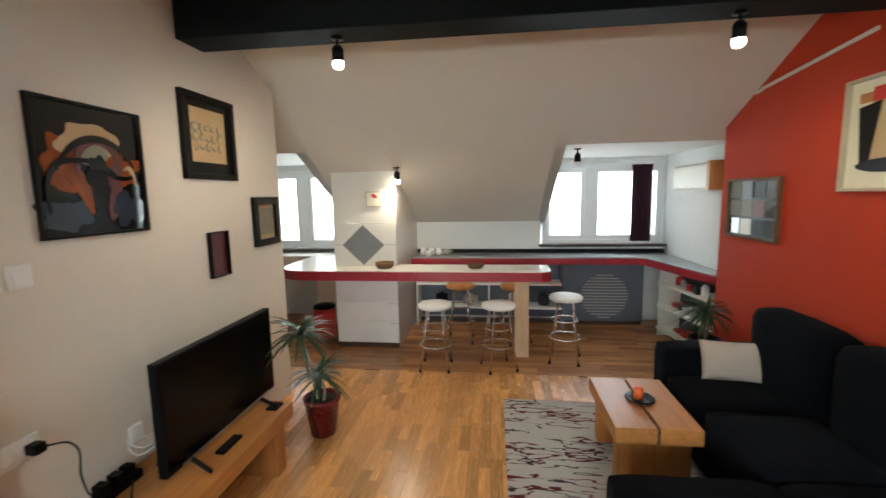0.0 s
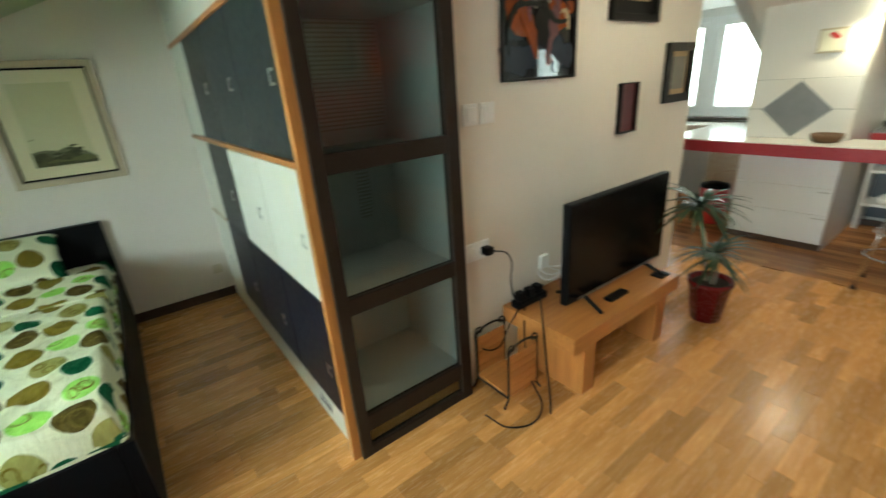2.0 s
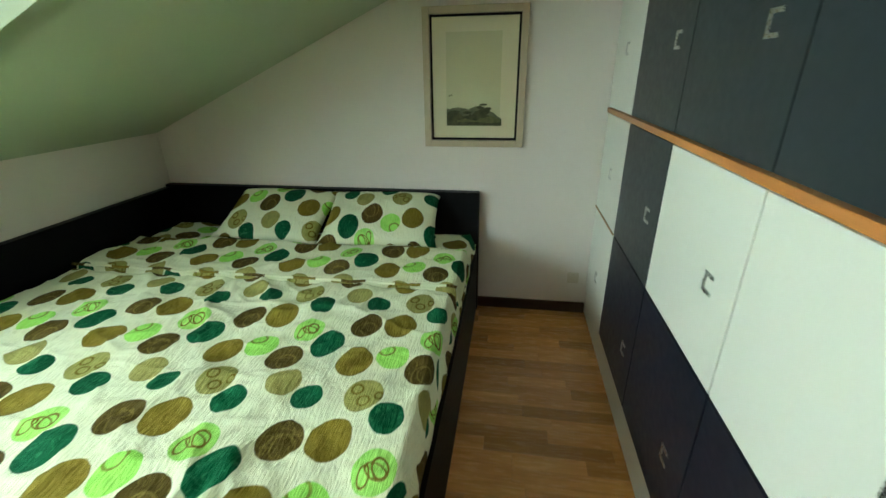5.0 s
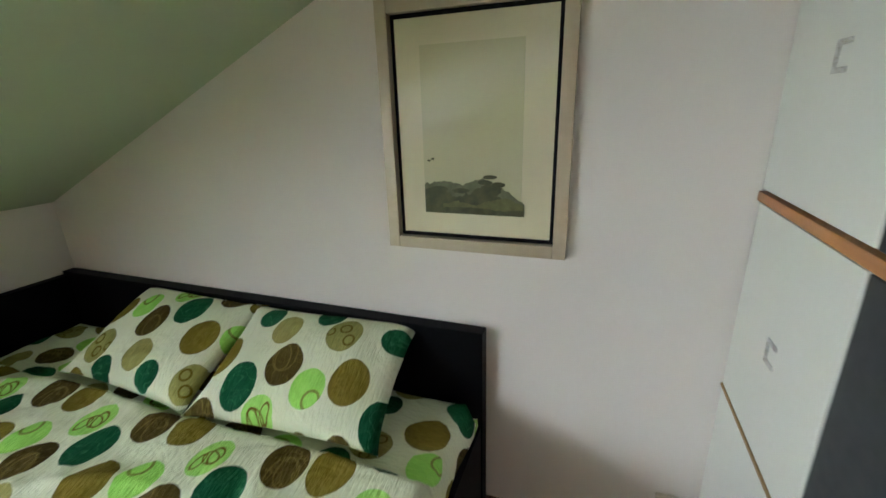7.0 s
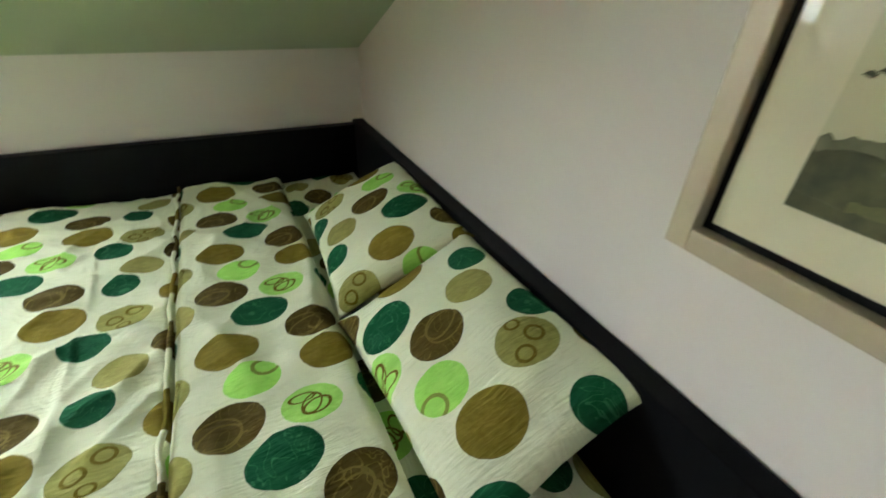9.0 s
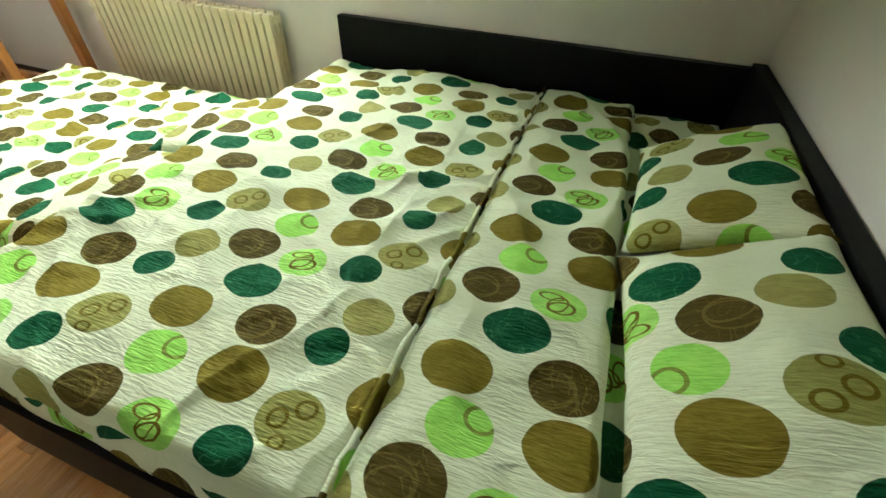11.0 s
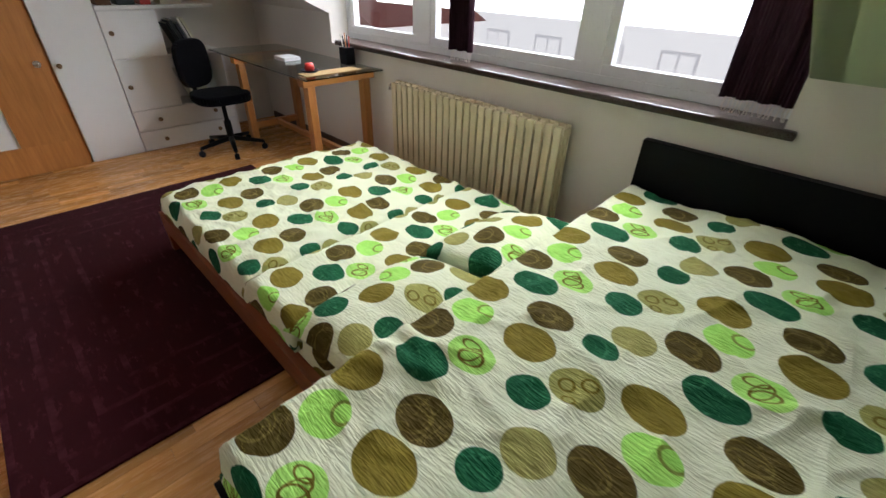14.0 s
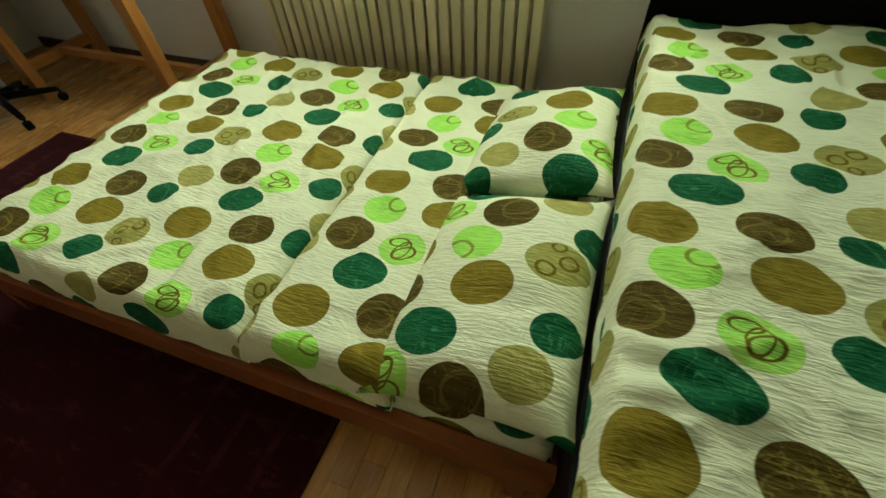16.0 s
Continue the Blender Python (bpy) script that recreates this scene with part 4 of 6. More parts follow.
for y0, y1, z0, z1, ky, kz in ((-0.798, -0.392, 0.785, 1.125, -0.44, 0.97), (-0.798, -0.392, 0.365, 0.775, -0.44, 0.56)):
    leaf = part("door", rbox(2.872, 2.892, y0, y1, z0, z1, 0.002), M["white"], chest)
    knob_at(leaf, ky, kz)
for z0, z1 in ((0.185, 0.355), (0.01, 0.175)):
    leaf = part("drawer", rbox(2.872, 2.892, -1.238, -0.392, z0, z1, 0.002), M["white"], chest)
    knob_at(leaf, -0.58, (z0 + z1) / 2)
    knob_at(leaf, -1.06, (z0 + z1) / 2)
rng = random.Random(3)
for zb, y, top in ((0.362, -0.94, 0.33), (0.79, -0.93, 0.29)):
    for k in range(5):
        w = rng.uniform(0.014, 0.03)
        h = top * rng.uniform(0.8, 1.0)
        book = thing("book", (3.0, y - w / 2, zb), "book in a plain cover leaning on the cabinet shelf", "book", "books on the cabinet")
        shade = rng.choice(("slate", "black", "cream", "mat_board", "navy"))
        lean = Matrix.Translation((0, y, zb)) @ Matrix.Rotation(radians(-19), 4, "X") @ Matrix.Translation((0, -y, -zb + 0.001))
        for n, bm, m in (("cover", boxes((2.90, 3.09, y - w, y - w + 0.003, zb, zb + h), (2.90, 3.09, y - 0.003, y, zb, zb + h), (2.90, 2.903, y - w + 0.003, y - 0.003, zb, zb + h)), M[shade]),
                         ("pages", boxes((2.903, 3.085, y - w + 0.003, y - 0.003, zb + 0.003, zb + h - 0.004)), M["mat_board"])):
            bm.transform(lean)
            part(n, bm, m, book)
        y -= w + 0.012
for y, w, h, shade in ((-0.47, 0.10, 0.05, "basket"), (-0.62, 0.13, 0.08, "slate"), (-0.76, 0.08, 0.06, "red_plastic"), (-0.95, 0.16, 0.035, "mat_board")):
    solid("storage_box", rbox(2.92, 3.10, y - w / 2, y + w / 2, 1.16, 1.16 + h, 0.006), M[shade], "small box lying on the cabinet top", "box", "", "things on the cabinet")

desk = thing("glass_desk", (2.0, -1.45, 0), "glass-topped desk on two orange wooden trestles", "desk")
p = part("glass_top", rbox(1.13, 2.86, -1.79, -1.13, 0.795, 0.805, 0.002), M["glass_green"], desk)
p.visible_shadow = False
for x in (1.26, 2.42):
    part("trestle_bar", rbox(x - 0.04, x + 0.04, -1.77, -1.16, 0.735, 0.795, 0.004), M["oak"], desk)
    for y in (-1.22, -1.70):
        part("leg", rbox(x - 0.035, x + 0.035, y - 0.03, y + 0.03, 0.0, 0.735, 0.004), M["oak_z"], desk)
    part("stretcher", rbox(x - 0.02, x + 0.02, -1.67, -1.25, 0.16, 0.22, 0.003), M["oak"], desk)
part("long_stretcher", rbox(1.295, 2.385, -1.48, -1.44, 0.18, 0.22, 0.003), M["oak_x"], desk)
solid("runner", rbox(1.22, 1.36, -1.66, -1.20, 0.806, 0.809, 0.001), M["runner"], "beige cloth runner on the glass desk", "cloth")
candle = thing("candle_dish", (1.42, -1.32, 0.81), "red candle on a blue glass dish on the desk", "candle")
part("dish", lathe(((0.0, 0), (0.05, 0.0), (0.07, 0.012), (0.066, 0.014), (0.045, 0.006), (0.0, 0.006)), 1.36, -1.30, 0.811, 24), M["navy"], candle)
part("candle", lathe(((0.0, 0), (0.032, 0.0), (0.036, 0.02), (0.03, 0.05), (0.0, 0.052)), 1.36, -1.30, 0.818, 20), M["red_plastic"], candle)
holder = thing("pen_holder", (1.5, -1.70, 0.806), "dark pen holder with pens on the desk", "pen holder")
part("cup", rbox(1.43, 1.53, -1.75, -1.67, 0.806, 0.93, 0.004), M["black"], holder)
for k in range(5):
    part("pen", tube([(1.45 + 0.015 * k, -1.71, 0.86), (1.445 + 0.02 * k, -1.715 + 0.006 * k, 1.01 + 0.01 * (k % 3))], 0.0045, 6), M[("red_plastic", "navy", "oak", "black", "cream")[k]], holder)
solid("paper_stack", rbox(1.85, 2.03, -1.50, -1.36, 0.806, 0.832, 0.003), M["white"], "stack of white paper on the desk", "paper")

chair = thing("office_chair", (2.43, -1.0, 0), "black swivel office chair on castors before the desk", "chair")
cx, cy = 2.43, -1.0
bm = rounded(prism([(cx + 0.225 * math.copysign(abs(math.cos(a)) ** 0.65, math.cos(a)), cy + 0.225 * math.copysign(abs(math.sin(a)) ** 0.65, math.sin(a))) for a in [2 * math.pi * k / 36 for k in range(36)]], "z", 0.45, 0.525), 0.022, 3)
for f in bm.faces:
    f.smooth = True
part("seat", bm, M["chair_cloth"], chair)
bm = rounded(prism([(0.185 * math.copysign(abs(math.cos(a)) ** 0.6, math.cos(a)), 0.19 + 0.19 * math.copysign(abs(math.sin(a)) ** 0.6, math.sin(a))) for a in [2 * math.pi * k / 32 for k in range(32)]], "y", -0.032, 0.032), 0.018, 3)
for f in bm.faces:
    f.smooth = True
bm.transform(pose(cx + 0.17, cy + 0.10, 0.55, -1, 0, -56))
part("backrest", bm, M["chair_cloth"], chair)
part("back_bracket", tube([(cx, cy, 0.46), (cx + 0.17, cy + 0.10, 0.46), (cx + 0.215, cy + 0.13, 0.52), (cx + 0.22, cy + 0.135, 0.72)], 0.016, 8), M["black"], chair)
part("gas_lift", lathe(((0.0, 0), (0.03, 0.0), (0.03, 0.18), (0.018, 0.19), (0.018, 0.36), (0.0, 0.36)), cx, cy, 0.09, 16), M["black"], chair)
for k in range(5):
    a = radians(20 + 72 * k)
    tip = (cx + 0.28 * math.cos(a), cy + 0.28 * math.sin(a))
    leg = part("base_arm", tube([(cx, cy, 0.12), (*tip, 0.075)], [0.026, 0.016], 8), M["black"], chair)
    bm = lathe(((0.0, -0.02), (0.024, -0.02), (0.027, -0.012), (0.027, 0.012), (0.024, 0.02), (0.0, 0.02)), 0, 0, 0, 14)
    bm.transform(Matrix.Translation((*tip, 0.028)) @ Matrix.Rotation(a, 4, "Z") @ Matrix.Rotation(radians(90), 4, "X"))
    part("castor", bm, M["black"], leg)
    part("castor_stem", tube([(*tip, 0.03), (*tip, 0.08)], 0.008, 6), M["black"], leg)

# ---- living room ----
unit = thing("tv_bench", (-0.56, 2.47, 0), "chunky orange oak television bench against the wall", "bench")
part("top", rbox(-0.795, -0.33, 1.98, 2.97, 0.29, 0.38, 0.004), M["oak"], unit)
for y in (2.08, 2.77):
    part("leg", rbox(-0.785, -0.345, y, y + 0.10, 0.0, 0.29, 0.004), M["oak_z"], unit)
part("back", rbox(-0.79, -0.77, 2.18, 2.77, 0.02, 0.29, 0.002), M["oak"], unit)

tv = thing("television", (-0.56, 2.70, 0.38), "flat black television on a splayed foot stand", "television")
part("casing", rounded(boxes((-0.56, -0.518, 2.16, 3.10, 0.41, 0.945)), 0.006), M["black"], tv)
part("screen", boxes((-0.518, -0.5155, 2.172, 3.088, 0.435, 0.935)), M["screen"], tv)
part("rim", rbox(-0.519, -0.513, 2.26, 3.02, 0.414, 0.424, 0.001), M["steel"], tv, "bright steel strip under the screen")
for y in (2.32, 2.93):
    part("foot", tube([(-0.68, y - 0.03, 0.390), (-0.56, y, 0.41), (-0.54, y, 0.45), (-0.52, y, 0.41), (-0.38, y - 0.06, 0.392)], [0.010, 0.012, 0.014, 0.012, 0.010], 8), M["black"], tv)
solid("remote_control", rbox(-0.46, -0.41, 2.40, 2.56, 0.381, 0.398, 0.005), M["black"], "black remote control on the television bench", "remote")
solid("remote_control", rbox(-0.44, -0.37, 2.84, 2.93, 0.381, 0.392, 0.004), M["black"], "black remote control on the television bench", "remote")
router = thing("power_strip", (-0.72, 2.06, 0.38), "black power strip with adaptors among cables", "power strip")
part("strip", rbox(-0.75, -0.69, 2.0, 2.22, 0.381, 0.42, 0.006), M["black"], router)
for y in (2.04, 2.11, 2.17):
    part("adaptor", rbox(-0.745, -0.695, y - 0.022, y + 0.022, 0.42, 0.465, 0.005), M["black"], router)
outlet = thing("wall_outlet", (-0.79, 1.80, 0.74), "white double wall socket with a black plug", "socket")
part("plate", rbox(-0.80, -0.786, 1.74, 1.89, 0.70, 0.79, 0.004), M["white"], outlet)
for y in (1.775, 1.85):
    bm = lathe(((0.0, 0), (0.03, 0.0), (0.03, 0.006), (0.022, 0.006), (0.0, 0.003)), 0, 0, 0, 20)
    bm.transform(Matrix.Translation((-0.787, y, 0.745)) @ Matrix.Rotation(radians(90), 4, "Y"))
    part("socket_ring", bm, M["white"], outlet)
part("plug", rbox(-0.786, -0.735, 1.83, 1.875, 0.725, 0.765, 0.008), M["black"], outlet, "black plug")


def cable(points, radius, mat, label):
    """A smooth cable through points."""
    data = bpy.data.curves.new("cable", "CURVE")
    data.dimensions, data.bevel_depth, data.bevel_resolution, data.resolution_u = "3D", radius, 2, 8
    sp = data.splines.new("BEZIER")
    sp.bezier_points.add(len(points) - 1)
    for b, p in zip(sp.bezier_points, points):
        b.co = p
        b.handle_left_type = b.handle_right_type = "AUTO"
    data.materials.append(mat)
    return tagged(new("cable", data), label, "cable", "cables at the television")


cable([(-0.74, 1.87, 0.745), (-0.70, 1.93, 0.72), (-0.71, 1.96, 0.55), (-0.72, 2.0, 0.44), (-0.72, 2.03, 0.41)], 0.004, M["black"], "black mains cable hanging from the wall socket")
cable([(-0.70, 2.02, 0.40), (-0.66, 1.90, 0.36), (-0.70, 1.82, 0.22), (-0.77, 1.77, 0.24), (-0.78, 1.765, 0.30)], 0.004, M["black"], "black cable looped off the bench")
cable([(-0.70, 2.05, 0.40), (-0.60, 1.94, 0.30), (-0.55, 1.92, 0.10), (-0.40, 1.84, 0.012), (-0.42, 1.66, 0.010), (-0.56, 1.62, 0.012)], 0.004, M["black"], "black cable trailing over the floor")
cable([(-0.68, 2.15, 0.41), (-0.50, 1.96, 0.40), (-0.46, 1.95, 0.15), (-0.42, 1.93, 0.02), (-0.36, 1.86, 0.010)], 0.005, M["black"], "black cable trailing over the floor")
cable([(-0.74 + 0.06 * math.cos(k * 1.05), 2.32 + 0.09 * math.sin(k * 1.05), 0.47 + 0.02 * math.cos(k * 1.9) + 0.004 * k) for k in range(13)], 0.004, M["white"], "coiled white cable behind the television")
solid("cable_duct", rbox(-0.80, -0.772, 1.70, 1.745, 0.0, 0.34, 0.003), M["white"], "short white plastic cable duct at the wall", "duct")
solid("wall_box", rbox(-0.80, -0.775, 2.27, 2.34, 0.50, 0.58, 0.008), M["white"], "small white cable box on the wall", "box")
M["iron"] = mottled("black_wrought_iron", (0.008, 0.007, 0.007), (0.016, 0.014, 0.013), 40, 0.5, 0.6)
rack = thing("magazine_rack", (-0.64, 1.85, 0), "wrought-iron magazine rack with orange wooden sides beside the bench", "rack")
part("base_board", rbox(-0.755, -0.525, 1.75, 1.95, 0.06, 0.075, 0.003), M["oak"], rack)
for x in (-0.76, -0.535):
    for k in range(5):
        part("slat", rbox(x, x + 0.012, 1.755, 1.945, 0.08 + 0.043 * k, 0.119 + 0.043 * k, 0.003), M["oak"], rack)
    part("top_scroll", tube([(x + 0.006, 1.85 + 0.10 * math.cos(math.pi * k / 14), 0.30 + 0.045 * math.sin(math.pi * k / 14)) for k in range(15)], 0.006, 7), M["iron"], rack, "black iron scroll")
    for y, way in ((1.75, 1), (1.95, -1)):
        part("leg", tube([(x + 0.006, y - 0.03 * way, 0.006), (x + 0.006, y, 0.05), (x + 0.006, y, 0.33)], 0.006, 7), M["iron"], rack, "black iron leg")
        curl = [(x + 0.006, y + way * (0.024 - (0.024 - 0.0012 * k) * math.cos(0.42 * k)), 0.33 + (0.024 - 0.0012 * k) * math.sin(0.42 * k)) for k in range(16)]
        part("curl", tube(curl, 0.0045, 6), M["iron"], rack, "black iron curl")
for y in (1.75, 1.95):
    part("cross_bar", tube([(-0.754, y, 0.055), (-0.529, y, 0.055)], 0.006, 7), M["iron"], rack, "black iron bar")
for y0, y1 in ((1.765, 1.85), (1.865, 1.95)):
    sw = thing("light_switch", (-0.79, y0, 1.39), "white rocker light switch", "switch", "switches by the wardrobe")
    part("plate", rbox(-0.80, -0.79, y0, y1, 1.335, 1.425, 0.004), M["white"], sw)
    part("rocker", rbox(-0.79, -0.784, y0 + 0.016, y1 - 0.016, 1.35, 1.41, 0.003), M["white"], sw)

M["orange_print"] = glazed(mottled("orange_print", (0.42, 0.085, 0.012), (0.02, 0.004, 0.003), 9, 0.5))
M["blue_print"] = glazed(mottled("blue_grey_print", (0.03, 0.04, 0.06), (0.006, 0.008, 0.012), 8, 0.5))
M["tan_print"] = mottled("tan_print", (0.50, 0.36, 0.20), (0.40, 0.26, 0.12), 8, 0.7)
M["grey_print"] = mottled("grey_print", (0.28, 0.26, 0.20), (0.16, 0.15, 0.12), 20, 0.6)
M["red_print"] = mottled("dark_red_print", (0.13, 0.012, 0.012), (0.05, 0.008, 0.01), 25, 0.5)
M["dark_frame"] = mottled("near_black_frame", (0.006, 0.005, 0.004), (0.011, 0.009, 0.008), 20, 0.4)
bsdf(M["dark_frame"]).inputs["Specular IOR Level"].default_value = 0.12
M["dark_ground"] = glazed(mottled("black_print", (0.002, 0.0018, 0.0018), (0.005, 0.004, 0.0035), 9, 0.5))
for name in ("orange_print", "blue_print", "dark_ground"):
    bsdf(M[name]).inputs["Specular IOR Level"].default_value = 0.05


def disc_on_wall(x, y, z, ry, rz, d, mat, parent, name):
    part(name, prism([(y + ry * math.cos(2 * math.pi * k / 36), z + rz * math.sin(2 * math.pi * k / 36)) for k in range(36)], "x", min(x, x + d), max(x, x + d)), mat, parent)


def blob(y, z, ry, rz, seed, rough=0.25, turn=0.0):
    """An uneven rounded outline."""
    out = []
    for k in range(44):
        a = 2 * math.pi * k / 44
        r = 1 + rough * noise.noise(Vector((math.cos(a) * 1.6, math.sin(a) * 1.6, seed)))
        p, q = ry * r * math.cos(a), rz * r * math.sin(a)
        out.append((y + p * math.cos(turn) - q * math.sin(turn), z + p * math.sin(turn) + q * math.cos(turn)))
    return out


def arc(y, z, ry, rz, a0, a1, w0, w1):
    """A swelling arched stroke."""
    outer, inner = [], []
    for k in range(25):
        q = k / 24
        a = radians(a0 + (a1 - a0) * q)
        w = w0 + (w1 - w0) * math.sin(math.pi * q)
        outer.append((y + (ry + w) * math.cos(a), z + (rz + w) * math.sin(a)))
        inner.append((y + (ry - w) * math.cos(a), z + (rz - w) * math.sin(a)))
    return outer + inner[::-1]


poster = picture("abstract_poster", -0.80, 1.998, 2.512, 1.500, 2.058, 0.012, M["dark_frame"], (("black_ground", 0, 1, 0, 1, M["dark_ground"]),),
                 "large abstract poster in orange, black and grey behind glass", 1, 0.022)
for n, outline, m in (("orange_shape", blob(2.14, 1.80, 0.085, 0.12, 1.0, 0.7), "orange_print"), ("orange_shape", blob(2.40, 1.79, 0.12, 0.075, 2.0, 0.8), "orange_print"),
                      ("pale_arch", blob(2.29, 1.915, 0.135, 0.062, 3.0, 0.25, -0.12), "tan_print"), ("tan_shape", blob(2.15, 1.885, 0.055, 0.032, 4.0, 0.5, 0.5), "tan_print"),
                      ("grey_disc", blob(2.275, 1.845, 0.075, 0.05, 5.0, 0.3), "grey_print"), ("red_shape", blob(2.37, 1.70, 0.06, 0.10, 6.0, 0.7), "red_print"),
                      ("blue_shape", blob(2.13, 1.60, 0.11, 0.07, 7.0, 0.6), "blue_print"), ("orange_shape", blob(2.21, 1.70, 0.045, 0.09, 8.0, 0.8, 0.5), "orange_print"),
                      ("blue_shape", blob(2.43, 1.60, 0.08, 0.08, 9.0, 0.6), "blue_print"), ("dark_shape", blob(2.29, 1.74, 0.06, 0.10, 10.0, 0.6), "dark_ground"),
                      ("red_ring", arc(2.30, 1.795, 0.105, 0.115, -30, 205, 0.006, 0.020), "red_print"), ("black_swoop", arc(2.30, 1.70, 0.21, 0.215, 28, 160, 0.003, 0.016), "dark_ground"),
                      ("black_swoop", arc(2.22, 1.70, 0.19, 0.12, 20, 150, 0.002, 0.010), "dark_ground"), ("black_swoop", arc(2.42, 1.85, 0.13, 0.10, 190, 330, 0.002, 0.010), "dark_ground"),
                      ("black_swoop", arc(2.15, 1.66, 0.10, 0.16, 60, 200, 0.002, 0.012), "dark_ground"), ("tan_shape", arc(2.45, 1.70, 0.04, 0.10, 10, 120, 0.001, 0.010), "tan_print")):
    depth = 0.005 + 0.0005 * len(poster.children)
    part(n, prism([(1.998 + (y - 2.005) * 0.952, z) for y, z in outline], "x", -0.80, -0.80 + depth), M[m], poster)
pic = picture("figure_picture", -0.80, 2.795, 3.275, 1.765, 2.26, 0.035, M["dark_frame"],
              (("black_mat", 0, 1, 0, 1, M["dark_frame"]), ("tan_sheet", 0.13, 0.90, 0.16, 0.90, M["tan_print"])), "ink drawing on tan paper in a black frame")
rng = random.Random(14)
for k in range(15):
    y, z = 2.92 + 0.055 * (k % 5), 1.96 + 0.055 * (k // 5)
    part("ink_stroke", prism(arc(y, z, rng.uniform(0.012, 0.03), rng.uniform(0.015, 0.03), rng.uniform(0, 200), rng.uniform(260, 420), 0.0015, 0.006), "x", -0.80, -0.792 + 0.0002 * k), M["grey_print"], pic)
picture("small_red_picture", -0.80, 2.944, 3.125, 1.162, 1.446, 0.007, M["dark_frame"], (("red_print", 0, 1, 0, 1, M["red_print"]),), "small dark red picture")
picture("small_green_picture", -0.80, 3.445, 3.79, 1.295, 1.655, 0.05, M["dark_frame"], (("grey_sheet", 0, 1, 0, 1, M["tan_print"]), ("print", 0.08, 0.92, 0.12, 0.88, M["grey_print"])), "small picture with a wide dark frame")
pic = picture("photo_collage", 2.84, 3.68, 4.32, 1.28, 1.735, 0.02, M["basket"], (("board", 0, 1, 0, 1, M["slate"]),), "framed collage of small photographs", -1)
rng = random.Random(8)
for r in range(3):
    for c in range(4):
        y, z = 3.705 + 0.15 * c, 1.31 + 0.138 * r
        part("photo", boxes((2.832, 2.8355, y, y + 0.135, z, z + 0.12)), M[rng.choice(("grey_print", "dark_ground", "blue_print", "cream", "grey_print", "red_print", "slate"))], pic)
pic = picture("modern_painting", 2.84, 2.50, 3.20, 1.63, 2.21, 0.018, M["gold"], (("paper", 0, 1, 0, 1, M["mat_board"]), ("peach_field", 0.2, 0.8, 0.15, 0.85, M["tan_print"])), "modern painting of flat shapes in a pale frame", -1)
part("black_shape", prism([(3.09, 1.76), (3.12, 2.06), (2.99, 2.08), (3.04, 1.76)], "x", 2.829, 2.832), M["dark_frame"], pic)
part("yellow_shape", boxes((2.829, 2.832, 3.04, 3.12, 2.08, 2.13)), M["oak"], pic)
part("red_shape", boxes((2.828, 2.831, 2.82, 3.04, 2.08, 2.15)), M["red_plastic"], pic)
disc_on_wall(2.84, 2.92, 1.76, 0.19, 0.035, -0.013, M["navy"], pic, "blue_oval")
structure("trim", tube([(2.835, 4.05, roof_n(4.05) - 0.02), (2.835, 3.96, 2.365), (2.835, 3.06, 2.44)], 0.012, 8), M["wall"], "thin pale conduit across the red wall", "trim")

# potted plant
PX, PY = -0.27, 3.27
plant = thing("potted_plant", (PX, PY, 0), "dracaena with two rosettes in an oxblood pot on the floor", "plant")
part("pot", lathe(((0.0, 0), (0.085, 0.0), (0.12, 0.24), (0.128, 0.245), (0.128, 0.27), (0.116, 0.27), (0.108, 0.24), (0.0, 0.235)), PX, PY, 0, 32), M["terracotta_red"], plant)
part("soil", lathe(((0.0, 0), (0.106, 0.0), (0.10, 0.012), (0.0, 0.018)), PX, PY, 0.235, 20), M["soil"], plant)
rng = random.Random(11)


def rosette(parent, base, top, count, reach):
    part("stem", tube([base, ((base[0] + top[0]) / 2 + 0.02, (base[1] + top[1]) / 2, (base[2] + top[2]) / 2), top], [0.012, 0.010, 0.009], 8), M["stem"], parent)
    bm = bmesh.new()
    for k in range(count):
        a = k * 2.4 + rng.uniform(-0.2, 0.2)
        rise = rng.uniform(-0.25, 1.1)
        n = reach * rng.uniform(0.75, 1.1)
        side = Vector((-math.sin(a), math.cos(a), 0))
        pts, w = [], 0.013
        for s in range(7):
            q = s / 6
            r = n * q * math.cos(rise * (1 - 0.6 * q)) 
            h = n * (math.sin(rise) * q - 0.75 * q * q * (0.5 + 0.3 * math.cos(rise)))
            c = Vector(top) + Vector((math.cos(a) * r, math.sin(a) * r, h + 0.01 * (k % 5)))
            ww = w * (0.6 + 0.6 * q) * (1 - q ** 3) + 0.0008
            pts.append((bm.verts.new(c - side * ww), bm.verts.new(c + Vector((0, 0, -0.25 * ww))), bm.verts.new(c + side * ww)))
        for one, two in zip(pts, pts[1:]):
            for i in (0, 1):
                f = bm.faces.new((one[i], one[i + 1], two[i + 1], two[i]))
                f.smooth = True
    part("foliage", bm, M["leaf"], parent)


rosette(plant, (PX - 0.03, PY, 0.24), (PX - 0.12, PY - 0.02, 0.70), 68, 0.27)
rosette(plant, (PX + 0.02, PY - 0.02, 0.24), (PX + 0.01, PY - 0.03, 0.42), 46, 0.24)

